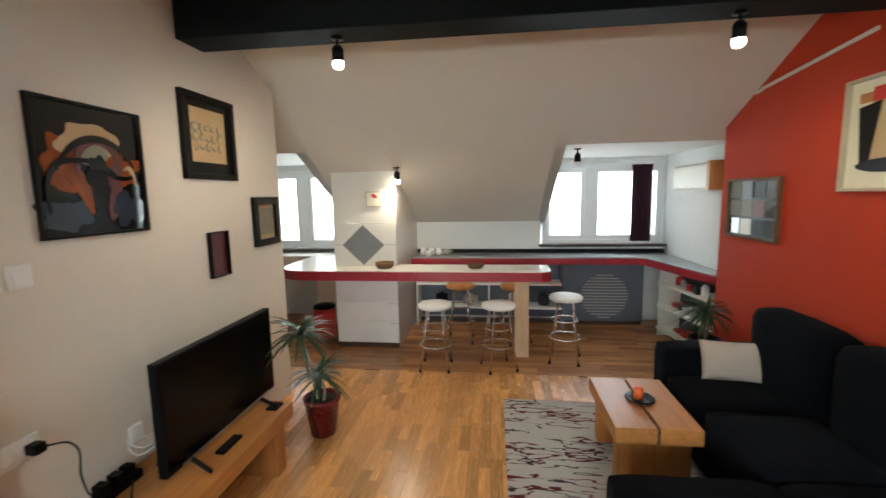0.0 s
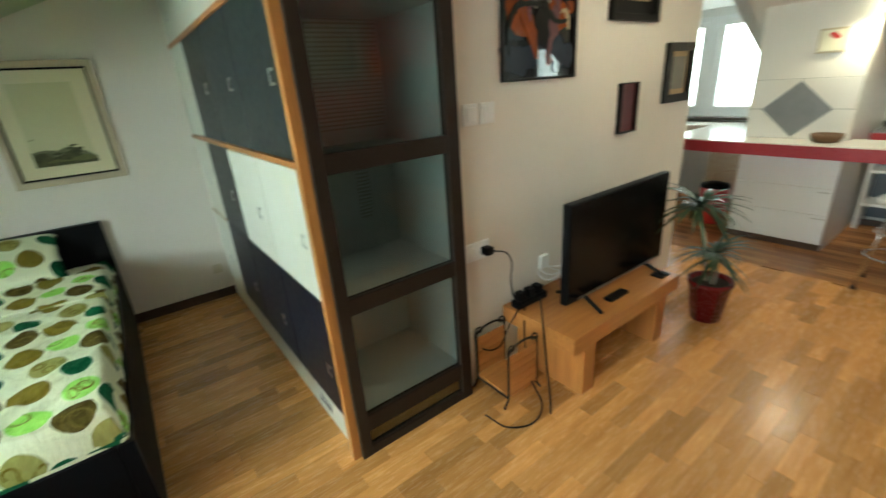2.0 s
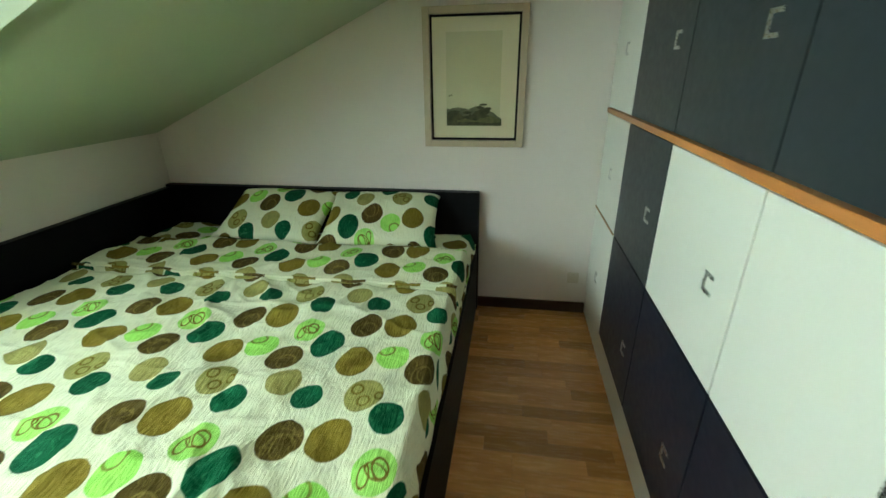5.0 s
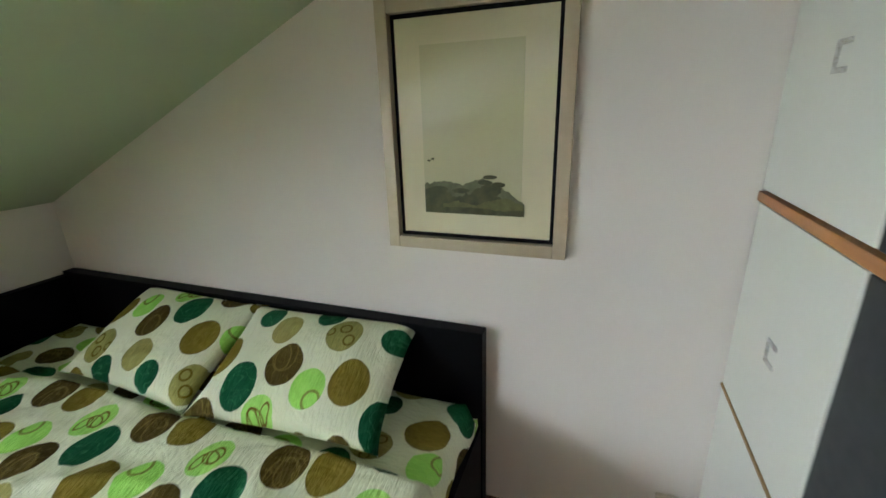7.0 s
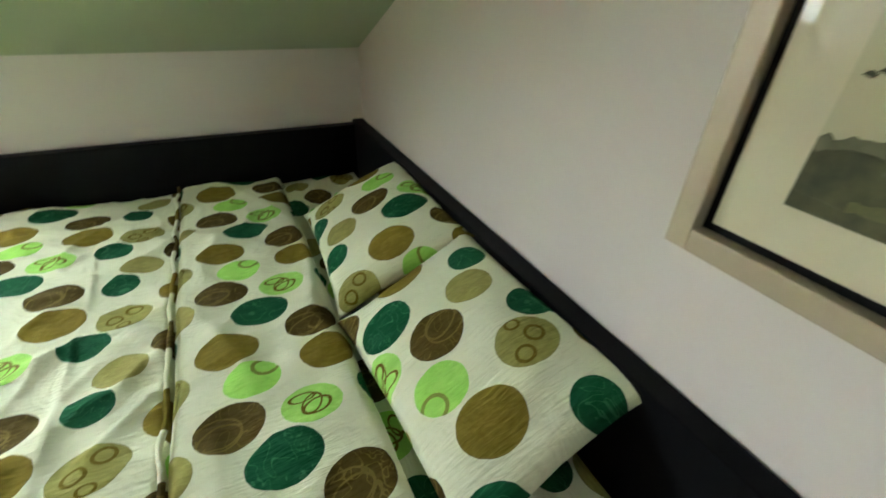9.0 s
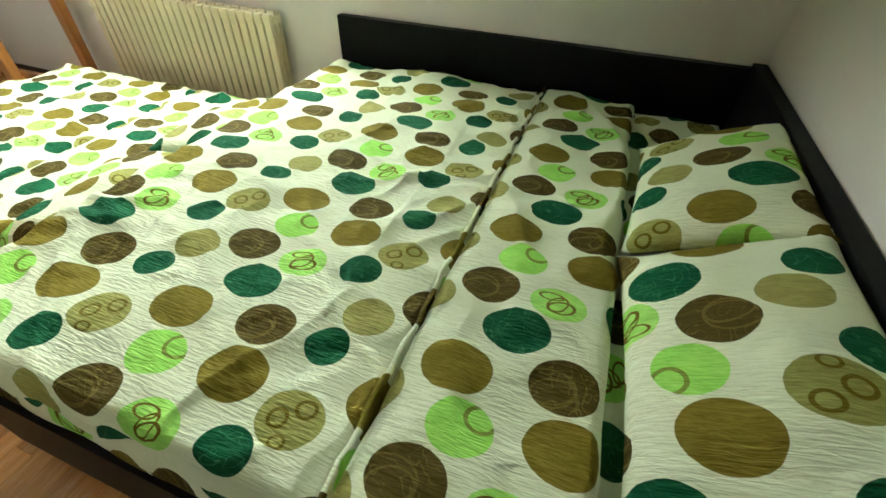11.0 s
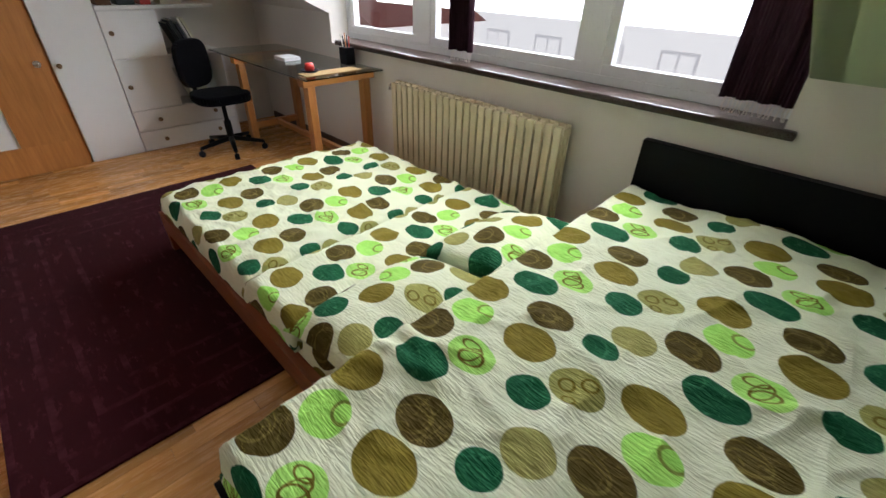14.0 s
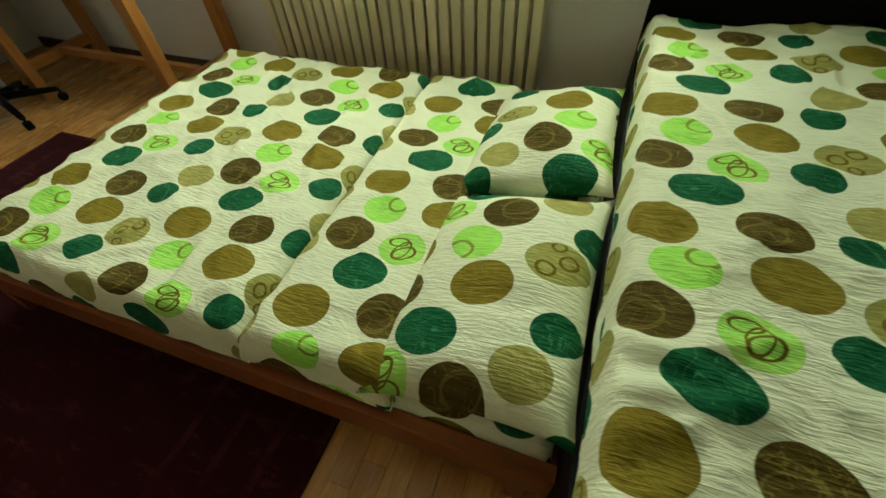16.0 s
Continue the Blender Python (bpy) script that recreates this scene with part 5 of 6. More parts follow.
# patterned pale rug
def scratched(name):
    m = material(name, (0.5, 0.47, 0.44), 0.95, spec=0.1)
    out = mixed(m, noise_of(m, coords(m), 3, 5), (0.40, 0.38, 0.36), (0.52, 0.49, 0.46))
    for k, (turn, tone, thin) in enumerate(((25, (0.05, 0.035, 0.035), 0.010), (-35, (0.10, 0.02, 0.022), 0.011), (70, (0.045, 0.04, 0.04), 0.009), (-8, (0.13, 0.025, 0.025), 0.012))):
        co = m.node_tree.nodes.new("ShaderNodeMapping")
        tc = m.node_tree.nodes.new("ShaderNodeTexCoord")
        link(m, tc.outputs["Object"], co.inputs[0])
        co.inputs["Rotation"].default_value = (0, 0, radians(turn))
        co.inputs["Scale"].default_value = (1.0, 4.6, 1)
        co.inputs["Location"].default_value = (k * 3.1, k * 1.7, 0)
        n = noise_of(m, co.outputs[0], 1.6, 3, 0.5)
        line = calc(m, "LESS_THAN", calc(m, "ABSOLUTE", calc(m, "SUBTRACT", n, 0.5)), thin)
        mask = calc(m, "GREATER_THAN", noise_of(m, co.outputs[0], 0.9, 2), 0.50)
        out = mixed(m, calc(m, "MULTIPLY", line, mask), out, tone)
    link(m, out, bsdf(m).inputs["Base Color"])
    bump(m, noise_of(m, coords(m), 300, 2), 0.5, 0.004)
    return m


M["rug_pale"] = scratched("scratch_pattern_rug")
solid("pale_rug", rbox(1.0, 2.45, 1.3, 3.85, 0.0, 0.014, 0.005), M["rug_pale"], "pale grey rug with dark red scratch pattern", "rug")

table = thing("coffee_table", (1.8, 3.1, 0.014), "low orange oak coffee table with a dark centre groove", "table")
part("top", rbox(1.57, 1.787, 2.80, 3.43, 0.31, 0.40, 0.004), M["oak"], table)
part("top", rbox(1.803, 2.02, 2.80, 3.43, 0.31, 0.40, 0.004), M["oak"], table)
part("groove", boxes((1.787, 1.803, 2.805, 3.425, 0.312, 0.385)), M["skirting"], table, "dark inlaid groove")
for y in (2.86, 3.29):
    part("leg", rbox(1.60, 1.99, y, y + 0.08, 0.014, 0.31, 0.004), M["oak_z"], table)
dish = thing("candle_plate", (1.80, 3.13, 0.40), "black plate with an orange candle on the coffee table", "plate")
part("plate", lathe(((0.0, 0), (0.05, 0.0), (0.085, 0.012), (0.083, 0.016), (0.05, 0.006), (0.0, 0.006)), 1.80, 3.13, 0.40, 28), M["black"], dish)
part("candle", lathe(((0.0, 0), (0.028, 0.0), (0.028, 0.07), (0.02, 0.074), (0.0, 0.072)), 1.79, 3.13, 0.408, 20), mottled("orange_wax", (0.75, 0.16, 0.02), (0.65, 0.10, 0.02), 12, 0.4), dish)


def cushion(x0, x1, y0, y1, z0, z1, r=0.06):
    bm = bmesh.new()
    box(bm, x0, x1, y0, y1, z0, z1)
    bmesh.ops.subdivide_edges(bm, edges=list(bm.edges), cuts=5, use_grid_fill=True)
    c = Vector(((x0 + x1) / 2, (y0 + y1) / 2, (z0 + z1) / 2))
    h = Vector(((x1 - x0) / 2, (y1 - y0) / 2, (z1 - z0) / 2))
    for v in bm.verts:
        d = v.co - c
        inner = Vector([max(-h[k] + r, min(h[k] - r, d[k])) for k in range(3)])
        out = d - inner
        if out.length > 1e-6:
            d = inner + out.normalized() * r
        v.co = c + d + Vector((noise.noise(v.co * 4), noise.noise(v.co * 4 + Vector((5, 0, 0))), noise.noise(v.co * 4 + Vector((0, 5, 0))))) * 0.008
    for f in bm.faces:
        f.smooth = True
    return bm


sofa = thing("corner_sofa", (2.3, 2.6, 0), "charcoal fabric corner sofa against the red wall", "sofa")
part("base", rbox(2.10, 2.83, 1.35, 3.70, 0.05, 0.24, 0.02), M["sofa"], sofa)
part("chaise_base", rbox(1.43, 2.10, 1.35, 2.38, 0.05, 0.24, 0.02), M["sofa"], sofa)
part("chaise_cushion", cushion(1.41, 2.12, 1.33, 2.41, 0.22, 0.435), M["sofa"], sofa)
part("seat_cushion", cushion(2.08, 2.66, 2.40, 3.00, 0.22, 0.44), M["sofa"], sofa)
part("seat_cushion", cushion(2.08, 2.66, 3.00, 3.52, 0.22, 0.43), M["sofa"], sofa)
part("seat_cushion", cushion(2.10, 2.66, 1.34, 2.40, 0.22, 0.44), M["sofa"], sofa)
part("armrest", cushion(2.08, 2.83, 3.50, 3.73, 0.05, 0.59, 0.05), M["sofa"], sofa)
for y0, y1 in ((2.86, 3.56), (2.24, 2.86), (1.40, 2.24)):
    part("back_cushion", cushion(2.60, 2.835, y0, y1, 0.36, 0.90, 0.09), M["sofa"], sofa)
for x, y in ((2.15, 3.65), (2.78, 3.65), (1.48, 1.42), (1.48, 2.32), (2.78, 1.42)):
    part("foot", rbox(x - 0.03, x + 0.03, y - 0.03, y + 0.03, 0.014 if y < 3.8 else 0, 0.05, 0.004), M["black"], sofa)
pillow("throw_cushion", pose(2.47, 3.42, 0.545, 66, 0, -8), 0.38, 0.25, 0.11, 5.0, M["beige_cloth"], "beige throw cushion on the dark sofa", "cushion")

# ---- kitchen ----
def swept(outline, z0, z1):
    return prism(outline, "z", z0, z1)


bar_line = [(-1.36, 5.72), (-1.36, 5.0), (-1.33, 4.85), (-1.25, 4.74), (-1.12, 4.675), (-0.98, 4.66), (1.38, 4.66), (1.44, 4.68), (1.475, 4.72), (1.48, 4.79), (1.48, 5.07), (-0.095, 5.07), (-0.095, 4.962), (-0.795, 4.962), (-0.795, 5.72)]
bar = thing("breakfast_bar", (0.2, 4.85, 0), "breakfast bar with pale top, crimson edge and a wooden post", "bar")
part("edge_band", swept(bar_line, 0.80, 0.892), M["red_edge"], bar, "crimson edge band")
part("top", swept([(x * 0.998 + 0.0001, y + (0.004 if y < 4.9 else 0)) for x, y in bar_line], 0.892, 0.902), M["bar_top"], bar, "pale glossy top")
part("post", rbox(1.13, 1.27, 4.77, 4.91, 0.0, 0.80, 0.005), M["pale_wood"], bar, "pale wooden post")

chest2 = thing("bar_cabinet", (-0.45, 4.95, 0), "white tiled cabinet front under the bar", "cabinet")
part("plinth", boxes((-0.79, -0.10, 4.955, 4.969, 0.0, 0.05)), M["skirting"], chest2)
for z0, z1 in ((0.055, 0.30), (0.305, 0.52), (0.525, 0.795)):
    part("panel", rbox(-0.788, -0.102, 4.950, 4.968, z0, z1, 0.003), M["white"], chest2)
    if z1 < 0.7:
        part("pull", rbox(-0.20, -0.12, 4.942, 4.951, z1 - 0.03, z1 - 0.024, 0.001), M["steel"], chest2)
tiles = structure("wall_tiles", boxes((-0.788, -0.102, 4.960, 4.969, 0.904, 1.36)), M["grey_print"], "white glazed tiles with a grey diamond on the chimney breast", "tiles")
for x0, x1 in ((-0.786, -0.462), (-0.458, -0.104)):
    for z0, z1 in ((0.905, 1.130), (1.134, 1.358)):
        ob = new("tile", mesh_of("tile", rbox(x0, x1, 4.9525, 4.9605, z0, z1, 0.002), M["tile"]))
        ob.parent = tiles
bm = rounded(prism([(-0.46, 0.915), (-0.23, 1.13), (-0.46, 1.345), (-0.69, 1.13)], "y", 4.944, 4.9522), 0.002)
ob = tagged(new("diamond_tile", mesh_of("diamond_tile", bm, M["tile_grey"])), "grey stone-look diamond tile")
ob.parent = tiles
small = thing("small_print", (-0.335, 4.96, 1.53), "small framed print with a red figure on the chimney breast", "picture")
part("frame", rounded(boxes((-0.42, -0.25, 4.955, 4.969, 1.53, 1.70)), 0.003), M["gold"], small)
part("sheet", boxes((-0.405, -0.265, 4.953, 4.9555, 1.545, 1.685)), M["mat_board"], small)
part("red_shape", prism([(-0.36, 1.66), (-0.33, 1.675), (-0.285, 1.64), (-0.30, 1.62), (-0.34, 1.635)], "y", 4.9515, 4.9535), M["red_plastic"], small)


def stool(x, y, h, seat_mat, seat_label, label, group):
    t = thing("bar_stool", (x, y, 0), label, "stool", group)
    part("seat", lathe(((0.0, 0), (0.15, 0.0), (0.160, 0.014), (0.160, 0.03), (0.148, 0.042), (0.0, 0.05)), x, y, h - 0.05, 28), seat_mat, t, seat_label)
    for k in range(4):
        a = radians(45 + 90 * k)
        ca, sa = math.cos(a), math.sin(a)
        part("leg", tube([(x + 0.10 * ca, y + 0.10 * sa, h - 0.05), (x + 0.13 * ca, y + 0.13 * sa, h * 0.5), (x + 0.19 * ca, y + 0.19 * sa, 0.012)], 0.009, 8), M["chrome"], t)
        part("glide", lathe(((0.0, 0), (0.015, 0.0), (0.013, 0.02), (0.0, 0.02)), x + 0.19 * ca, y + 0.19 * sa, 0.0, 10), M["black"], t)
    for z, r in ((h * 0.36, 0.147), (h * 0.62, 0.124)):
        part("ring", tube([(x + r * math.cos(radians(10 * k)), y + r * math.sin(radians(10 * k)), z) for k in range(36)], 0.008, 8, None, True), M["chrome"], t)
    return t


first = stool(0.37, 4.47, 0.64, M["white"], "white round seat", "chrome bar stool with a white round seat", "bar stools")
copy_thing(first, pose(0.97, 4.50, 0, 0, 0, 20))
copy_thing(first, pose(1.62, 4.74, 0, 0, 0, -12) @ Matrix.Diagonal((1, 1, 1.04, 1)))
second = stool(0.55, 5.25, 0.66, M["oak"], "wooden round seat", "chrome bar stool with a wooden seat behind the bar", "wooden bar stools")
copy_thing(second, pose(1.15, 5.25, 0, 0, 0, 30))

line = [(-0.095, 5.70), (2.60, 5.70), (2.66, 5.64), (2.93, 4.46), (3.045, 4.46), (3.045, 6.175), (-0.095, 6.175)]
counter = thing("kitchen_counter", (1.5, 6.0, 0), "grey kitchen worktop with a crimson edge round two walls", "counter")
part("edge_band", swept(line, 0.80, 0.872), M["red_edge"], counter, "crimson edge band")
part("top", swept([(x, y + (0.003 if y < 5.8 else 0)) for x, y in line], 0.872, 0.885), M["counter"], counter, "grey top")
part("upstand", rbox(-0.095, 3.045, 6.158, 6.178, 0.885, 0.93, 0.002), M["black"], counter, "dark upstand")
part("front_panel", rbox(1.78, 2.74, 5.93, 5.95, 0.05, 0.80, 0.002), M["grey_panel"], counter, "blue-grey front panel")
part("plinth", boxes((-0.09, 2.74, 5.97, 5.99, 0.0, 0.05)), M["skirting"], counter)
part("back_panel", boxes((-0.09, 1.78, 6.10, 6.12, 0.05, 0.80)), M["grey_panel"], counter)
part("gable_panel", boxes((1.755, 1.78, 5.75, 6.10, 0.0, 0.80)), M["grey_panel"], counter)
for k in range(15):
    z = 0.09 + 0.038 * k
    half = math.sqrt(max(0.0, 0.28 ** 2 - (z - 0.36) ** 2))
    part("grille_slat", rbox(2.28 - half, 2.28 + half, 5.922, 5.932, z, z + 0.014, 0.002), M["terrazzo"], counter, "pale slat of the round grille")
shelf = thing("low_shelf", (0.8, 5.9, 0), "white open shelf with pots under the worktop", "shelf")
for z in (0.22, 0.52):
    part("board", rbox(-0.05, 1.75, 5.80, 6.095, z, z + 0.022, 0.002), M["white"], shelf)
for x in (-0.06, 0.85):
    part("upright", boxes((x, x + 0.02, 5.80, 6.095, 0.0, 0.80)), M["white"], shelf)
for x, z, r, h, m in ((0.2, 0.542, 0.09, 0.13, "steel"), (0.5, 0.542, 0.07, 0.10, "white"), (1.05, 0.542, 0.10, 0.09, "steel"), (1.4, 0.542, 0.08, 0.14, "white"),
                      (0.25, 0.242, 0.08, 0.12, "black"), (0.62, 0.242, 0.1, 0.1, "steel"), (1.2, 0.242, 0.09, 0.13, "white"), (1.55, 0.242, 0.07, 0.12, "slate")):
    pot = thing("cooking_pot", (x, 5.95, z), "cooking pot standing on the low shelf", "pot", "pots on the low shelf")
    part("body", lathe(((0.0, 0), (r * 0.9, 0.0), (r, 0.015), (r, h), (r - 0.006, h), (r - 0.008, 0.02), (0.0, 0.02)), x, 5.95, z, 20), M[m], pot)
    part("lid", lathe(((0.0, 0), (r + 0.003, 0.0), (r * 0.8, 0.015), (0.014, 0.022), (0.014, 0.04), (0.0, 0.042)), x, 5.95, z + h, 20), M[m], pot)
side = thing("side_shelf", (2.9, 5.0, 0), "three cream shelf boards with kitchen things under the worktop", "shelf")
for z in (0.08, 0.34, 0.60):
    bm = prism([(2.78, 5.60), (2.95, 4.47), (3.045, 4.47), (3.045, 5.60)], "z", z, z + 0.022)
    part("board", bm, M["cream"], side)
# added slate sheet, makes the depth between the boards darker than the wall
part("back", boxes((3.028, 3.044, 4.495, 5.578, 0.0, 0.795)), M["slate"], side, "dark sheet added behind the boards")
part("upright", boxes((2.80, 3.045, 5.58, 5.602, 0.0, 0.80)), M["cream"], side)
part("upright", boxes((2.99, 3.045, 4.472, 4.49, 0.0, 0.80)), M["cream"], side)
rng = random.Random(21)
for z in (0.102, 0.362, 0.622):
    y = 4.62
    while y < 5.5:
        w, h = rng.uniform(0.05, 0.11), rng.uniform(0.04, 0.12)
        kind = rng.choice(("jar", "box", "box"))
        tone = M[rng.choice(("red_plastic", "white", "slate", "red_plastic", "red_plastic", "steel"))]
        if kind == "jar":
            solid("jar", lathe(((0.0, 0), (w / 2, 0.0), (w / 2, h * 0.8), (w / 3, h * 0.9), (w / 3, h), (0.0, h)), 2.95, y, z, 16), tone, "small jar on the side shelf", "jar", "", "things on the side shelf")
        else:
            solid("storage_box", rbox(2.91, 3.02, y - w / 2, y + w / 2, z, z + h * 0.7, 0.005), tone, "small box on the side shelf", "box", "", "things on the side shelf")
        y += w + rng.uniform(0.03, 0.08)

ac = thing("air_conditioner", (2.95, 5.0, 1.65), "ivory wall-mounted air conditioner", "air conditioner")
part("casing", rounded(boxes((2.82, 3.045, 4.66, 5.42, 1.66, 1.90)), 0.03, 4), M["aircon"], ac)
part("flap", rbox(2.835, 2.97, 4.70, 5.38, 1.645, 1.662, 0.004), M["aircon"], ac)
part("side_board", rbox(2.80, 3.045, 4.60, 4.655, 1.65, 1.91, 0.004), M["oak_z"], ac, "orange wooden side board")


def spot(x, y, z, down, label, lit, power=0.0):
    """A short black can on a stem, its open end glowing when lit."""
    t = thing("spotlight", (x, y, z), label, "lamp", "ceiling spots")
    part("mount", lathe(((0.0, 0), (0.035, 0.0), (0.035, 0.012), (0.0, 0.012)), x, y, z - 0.012, 18), M["black"], t)
    part("stem", tube([(x, y, z - 0.012), (x, y, z - 0.05)], 0.008, 8), M["black"], t)
    part("can", lathe(((0.0, 0), (0.02, 0.0), (0.032, -0.02), (0.032, -0.085), (0.028, -0.085), (0.026, -0.03), (0.0, -0.03)), x, y, z - 0.045, 20), M["black"], t)
    part("bulb", lathe(((0.0, -0.02), (0.024, -0.03), (0.030, -0.09), (0.030, -0.105), (0.018, -0.122), (0.0, -0.126)), x, y, z - 0.045, 16), M["bulb"] if lit else M["white"], t, "glowing bulb" if lit else "dark bulb")
    if lit:
        spot_light(x, y, z - 0.20, x + down[0], y + down[1], z + down[2], power)


bulb = material("lit_bulb", (1, 0.9, 0.75), 0.4)
bsdf(bulb).inputs["Emission Color"].default_value = (1.0, 0.82, 0.58, 1)
bsdf(bulb).inputs["Emission Strength"].default_value = 60.0
M["bulb"] = bulb
spot(0.075, 2.95, 2.518, (-0.4, 0.2, -1.5), "small black ceiling spot, lit, under the beam", True, 38)
spot(2.13, 2.95, 2.518, (0.1, 0.2, -1.5), "small black ceiling spot, lit, under the beam", True, 24)
spot(-0.06, 4.90, roof_n(4.90), (-0.15, 0.1, -1.5), "small black ceiling spot, lit, beside the chimney breast", True, 32)
spot(1.75, 5.0, 2.08, (0, 0, -1), "small black ceiling spot in the kitchen dormer", False)

for x, r, h in ((-0.21, 0.10, 0.06), (0.74, 0.085, 0.045)):
    solid("wicker_bowl", lathe(((0.0, 0), (r * 0.75, 0.0), (r, h * 0.6), (r, h), (r - 0.008, h), (r * 0.7, 0.012), (0.0, 0.012)), x, 4.86, 0.902, 24), M["basket"], "shallow brown wicker bowl on the bar", "bowl", "", "bowls on the bar")
solid("place_mat", rbox(1.12, 1.36, 4.76, 4.94, 0.902, 0.906, 0.001), M["beige_cloth"], "thin beige mat on the bar", "mat")
bin_ = thing("waste_bin", (-1.08, 5.2, 0), "red metal pedal bin with a steel lid", "bin")
part("body", lathe(((0.0, 0), (0.125, 0.0), (0.13, 0.02), (0.13, 0.36), (0.0, 0.36)), -1.06, 5.25, 0, 24), M["red_plastic"], bin_)
part("lid", lathe(((0.0, 0), (0.132, 0.0), (0.125, 0.03), (0.06, 0.05), (0.0, 0.052)), -1.06, 5.25, 0.36, 24), M["black"], bin_)
machine = thing("dishwasher", (-1.15, 5.75, 0), "steel-fronted dishwasher in the kitchen niche", "appliance")
part("body", rbox(-1.35, -0.80, 5.74, 6.16, 0.0, 0.78, 0.006), M["steel"], machine)
part("handle", rbox(-1.30, -0.85, 5.715, 5.74, 0.66, 0.69, 0.004), M["chrome"], machine)
niche = structure("counter_niche", boxes((-3.0, -0.80, 5.725, 6.175, 0.80, 0.895)), M["bar_top"], "pale worktop under the small window", "counter")
for k, (x, y, r, h, m) in enumerate(((0.02, 5.95, 0.035, 0.09, "white"), (0.12, 5.98, 0.04, 0.08, "white"), (0.22, 5.95, 0.035, 0.09, "white"), (0.32, 6.0, 0.05, 0.06, "steel"), (0.1, 5.85, 0.03, 0.07, "white"))):
    cup = thing("cup", (x, y, 0.885), "white cup upturned on the draining corner", "cup", "cups on the worktop")
    part("body", lathe(((0.0, 0), (r, 0.0), (r * 1.05, h * 0.5), (r * 0.8, h), (r * 0.7, h), (0.0, h - 0.01)), x, y, 0.885, 18), M[m], cup)
    part("handle", tube([(x + r, y, 0.885 + h * 0.75), (x + r + 0.022, y, 0.885 + h * 0.6), (x + r + 0.02, y, 0.885 + h * 0.35), (x + r * 0.98, y, 0.885 + h * 0.25)], 0.005, 6), M[m], cup)
fern = thing("potted_fern", (2.68, 4.25, 0), "leafy green plant in a dark pot behind the sofa", "plant")
part("pot", lathe(((0.0, 0), (0.09, 0.0), (0.13, 0.42), (0.12, 0.42), (0.11, 0.38), (0.0, 0.38)), 2.68, 4.25, 0, 24), M["black"], fern)
rosette(fern, (2.68, 4.25, 0.38), (2.68, 4.25, 0.62), 60, 0.27)

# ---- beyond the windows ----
def self_lit(m, strength):
    """Adds an even glow of its own, so the distance beyond the windows looks daylit."""
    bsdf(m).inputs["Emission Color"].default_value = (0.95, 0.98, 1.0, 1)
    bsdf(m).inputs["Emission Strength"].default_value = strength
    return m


# render, trim and ground emit, in place of daylight falling on them
M["facade"] = mottled("glowing_pale_render", (0.62, 0.60, 0.56), (0.70, 0.68, 0.64), 0.6, 0.9)
self_lit(M["facade"], 1.0)
M["facade_trim"] = mottled("glowing_grey_trim", (0.24, 0.23, 0.25), (0.30, 0.29, 0.31), 2, 0.8)
self_lit(M["facade_trim"], 0.80)
M["roof_tile"] = mottled("dark_red_roof", (0.20, 0.06, 0.05), (0.28, 0.09, 0.07), 3, 0.8)
structure("ground", boxes((-60, 60, -60, 60, -9.2, -9.0)), M["facade"], "pale ground far below the windows, given a glow", "ground")
house = thing("apartment_building", (0, -15, -9), "pale rendered apartment building across the street, given a glow", "building")
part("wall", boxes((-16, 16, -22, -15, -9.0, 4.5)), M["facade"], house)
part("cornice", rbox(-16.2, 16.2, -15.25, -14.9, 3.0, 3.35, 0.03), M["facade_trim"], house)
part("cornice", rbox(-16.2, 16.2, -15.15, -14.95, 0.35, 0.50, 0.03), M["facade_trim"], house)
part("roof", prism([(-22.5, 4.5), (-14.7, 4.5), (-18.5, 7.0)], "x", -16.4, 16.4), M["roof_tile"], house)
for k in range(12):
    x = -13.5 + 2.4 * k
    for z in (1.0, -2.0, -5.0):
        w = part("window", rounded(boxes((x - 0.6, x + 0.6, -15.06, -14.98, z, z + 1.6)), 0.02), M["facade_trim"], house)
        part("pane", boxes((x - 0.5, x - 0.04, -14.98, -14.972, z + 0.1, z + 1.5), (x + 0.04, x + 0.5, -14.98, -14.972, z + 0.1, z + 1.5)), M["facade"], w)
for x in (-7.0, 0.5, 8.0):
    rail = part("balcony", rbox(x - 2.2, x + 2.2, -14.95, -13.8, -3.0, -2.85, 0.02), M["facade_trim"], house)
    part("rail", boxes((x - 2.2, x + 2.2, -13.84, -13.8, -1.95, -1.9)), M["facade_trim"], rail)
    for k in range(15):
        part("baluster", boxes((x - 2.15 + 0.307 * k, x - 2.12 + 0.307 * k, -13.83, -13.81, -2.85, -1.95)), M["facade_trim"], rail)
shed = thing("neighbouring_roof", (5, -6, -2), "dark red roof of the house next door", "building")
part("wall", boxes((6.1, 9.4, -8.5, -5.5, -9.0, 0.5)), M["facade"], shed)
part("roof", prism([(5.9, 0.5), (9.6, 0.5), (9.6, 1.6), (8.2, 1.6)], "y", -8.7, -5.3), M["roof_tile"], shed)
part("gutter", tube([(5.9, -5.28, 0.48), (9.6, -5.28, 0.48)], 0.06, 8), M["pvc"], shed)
far = thing("house_north", (0, 20, -9), "pale house beyond the kitchen windows, its wall given a glow", "building")
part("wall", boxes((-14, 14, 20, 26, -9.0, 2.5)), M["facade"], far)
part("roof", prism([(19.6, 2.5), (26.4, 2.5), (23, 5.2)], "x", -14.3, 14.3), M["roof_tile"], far)

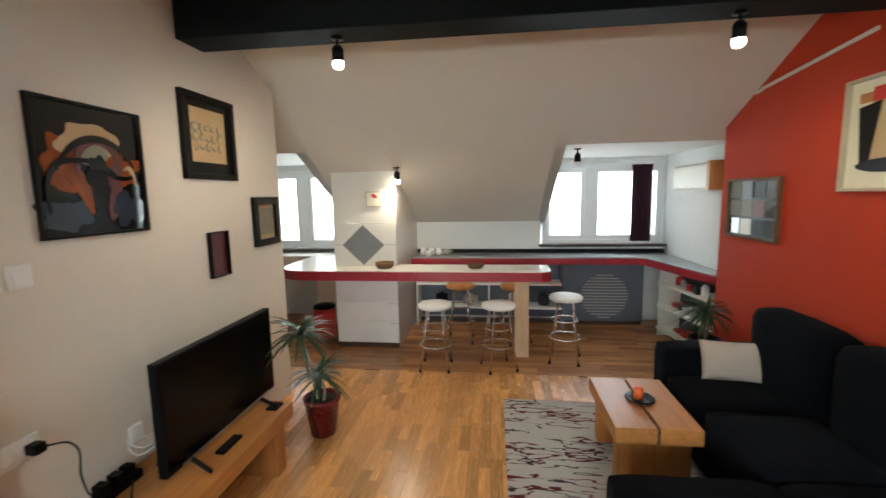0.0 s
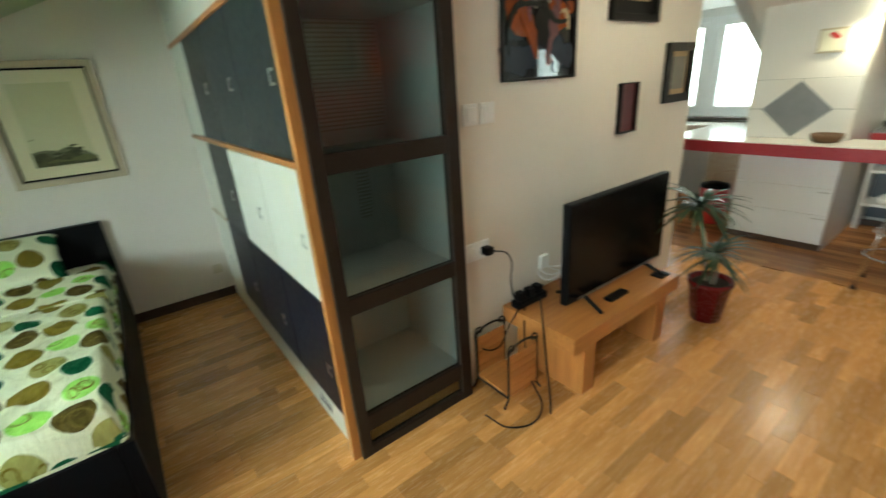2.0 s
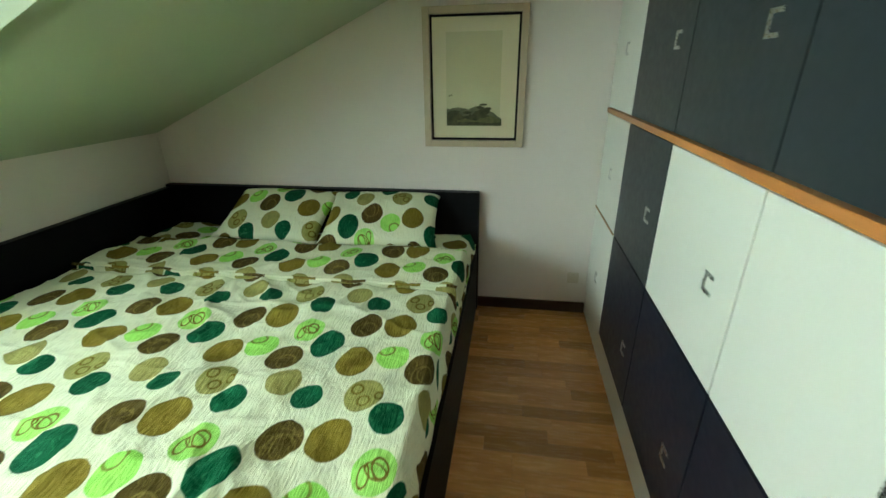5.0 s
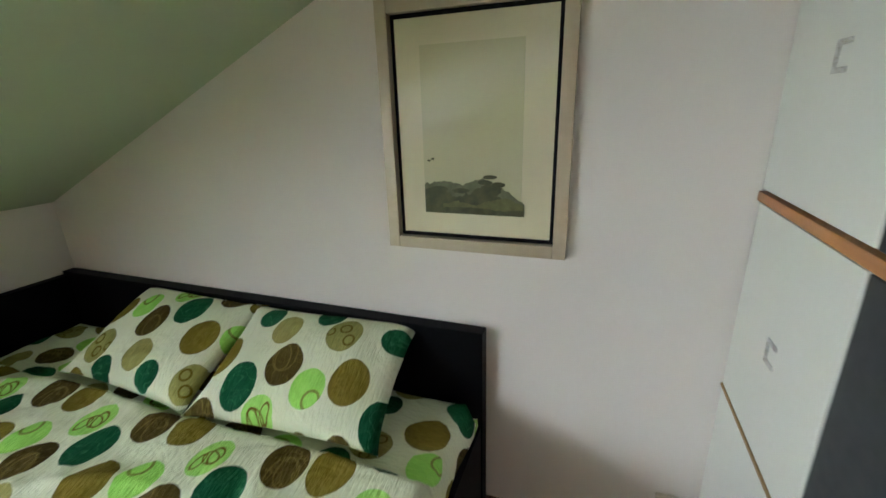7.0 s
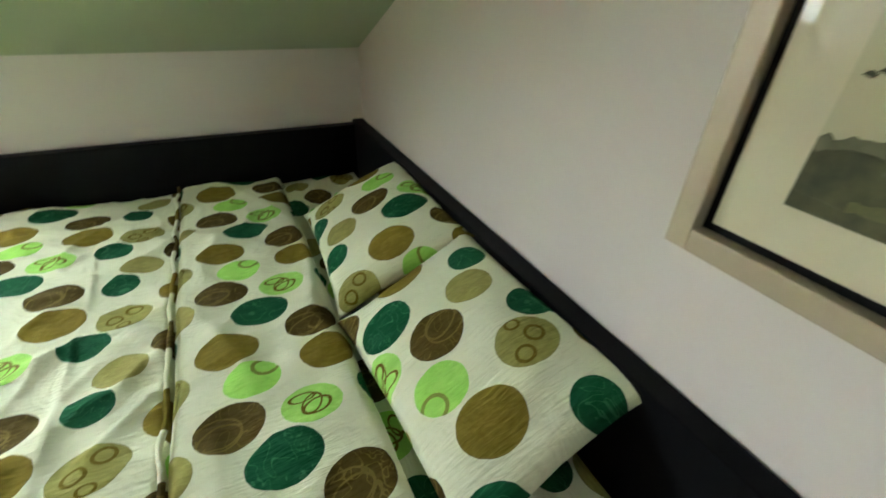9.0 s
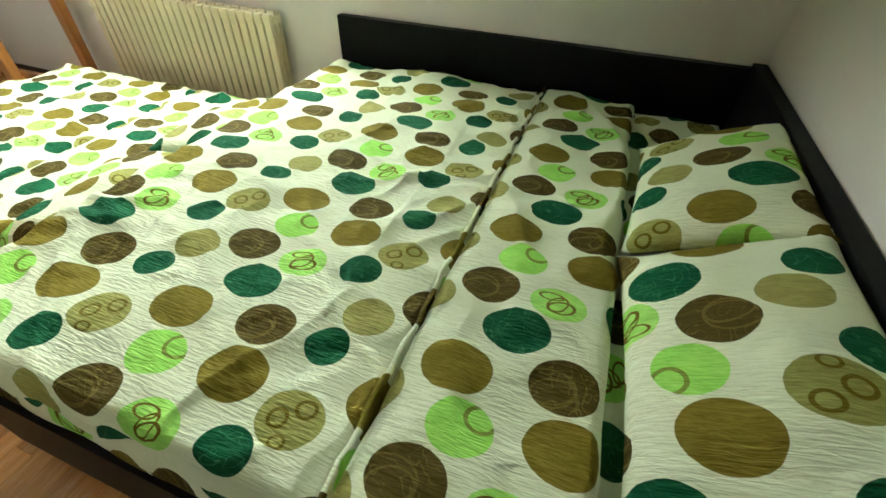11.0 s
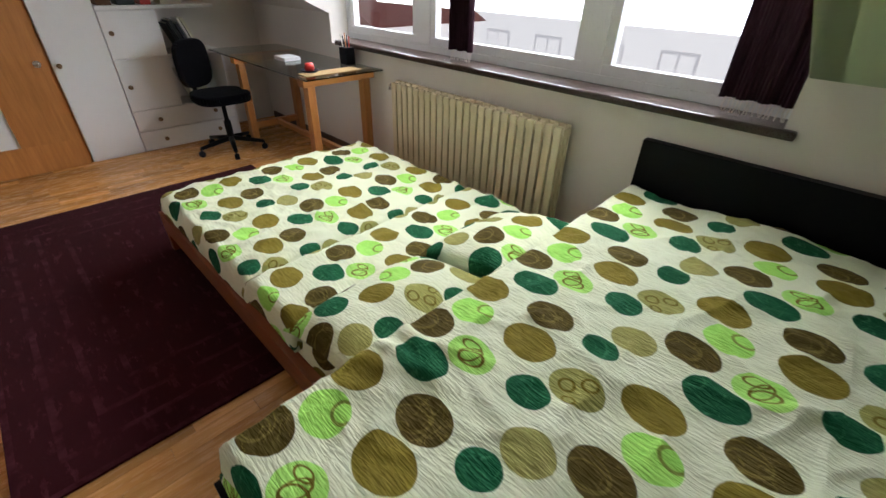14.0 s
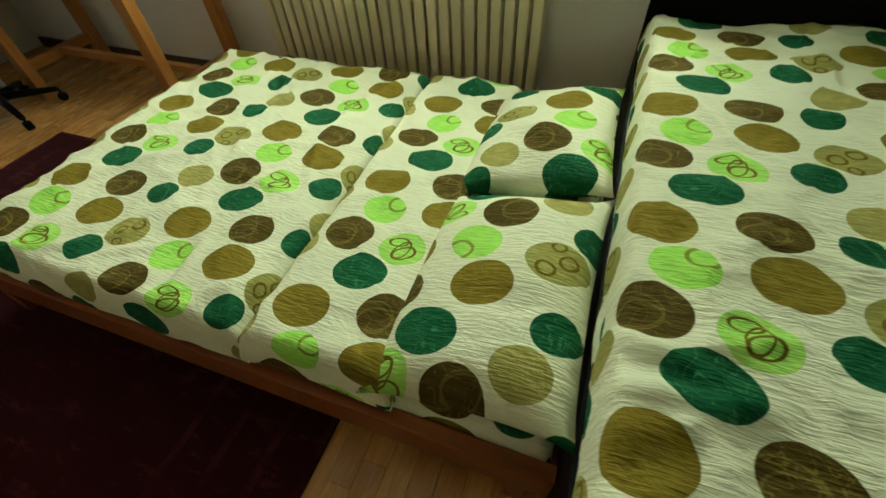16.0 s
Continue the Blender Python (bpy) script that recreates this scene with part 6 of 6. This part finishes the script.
# ---- floor pieces ----
def plank_piece(length, width):
    bm = bmesh.new()
    h, g, t = -0.012, 0.0004, 0.0
    a, b = width / 2 - g, length / 2 - g
    lo = [bm.verts.new(p) for p in ((-a, -b, h), (a, -b, h), (a, b, h), (-a, b, h))]
    mid = [bm.verts.new(p) for p in ((-a, -b, t - 0.0005), (a, -b, t - 0.0005), (a, b, t - 0.0005), (-a, b, t - 0.0005))]
    c = 0.0006
    hi = [bm.verts.new(p) for p in ((c - a, c - b, t), (a - c, c - b, t), (a - c, b - c, t), (c - a, b - c, t))]
    bm.faces.new(hi)
    for k in range(4):
        n = (k + 1) % 4
        bm.faces.new((lo[k], lo[n], mid[n], mid[k]))
        bm.faces.new((mid[k], mid[n], hi[n], hi[k]))
    return bm


def lay_floor():
    rng = random.Random(5)
    width = 0.071
    lengths = (0.30, 0.42, 0.54)
    shared = [mesh_of("plank", plank_piece(n, width), M["plank"]) for n in lengths]
    count = 0
    x = -3.0 + width / 2
    while x < 3.24:
        y = -1.83
        while y < 4.33:
            k = rng.randrange(3)
            first = y < -1.82
            n = lengths[k] - (rng.random() * 0.25 if first else 0.0)
            cut = first or y + n > 4.36
            n = min(n, 4.36 - y)
            near = (not cut and -0.7 < x < 0.95 and 0.95 < y < 2.6)
            if near and count < 295:
                ob = new("plank", shared[k])
                ob.location = (x, y + n / 2, 0)
                ob.parent = floor
                count += 1
            else:
                piece = plank_piece(n, width)
                piece.transform(Matrix.Translation((x, y + n / 2, 0)))
                data = bpy.data.meshes.new("p")
                piece.to_mesh(data)
                piece.free()
                rest_parts.append(data)
            y += n
        x += width
    y = 4.36 + width / 2
    while y < 6.2:
        x = -3.03
        while x < 3.08:
            n = min(rng.choice(lengths) - (rng.random() * 0.25 if x < -3.02 else 0.0), 3.09 - x)
            piece = plank_piece(n, width)
            piece.transform(Matrix.Translation((x + n / 2, y, 0)) @ Matrix.Rotation(radians(90), 4, "Z"))
            data = bpy.data.meshes.new("p")
            piece.to_mesh(data)
            piece.free()
            dark_parts.append(data)
            x += n
        y += width


def merge(name, pieces, mat):
    verts, faces, base = [], [], 0
    for d in pieces:
        verts.extend(tuple(v.co) for v in d.vertices)
        faces.extend(tuple(i + base for i in p.vertices) for p in d.polygons)
        base += len(d.vertices)
        bpy.data.meshes.remove(d)
    data = bpy.data.meshes.new(name)
    data.from_pydata(verts, [], faces)
    data.materials.append(mat)
    ob = new(name, data)
    ob.parent = floor
    return tagged(ob, kind="stuff")


rest_parts, dark_parts = [], []
lay_floor()
merge("oak_planks", rest_parts, M["plank"])
merge("kitchen_planks", dark_parts, M["plank_dark"])
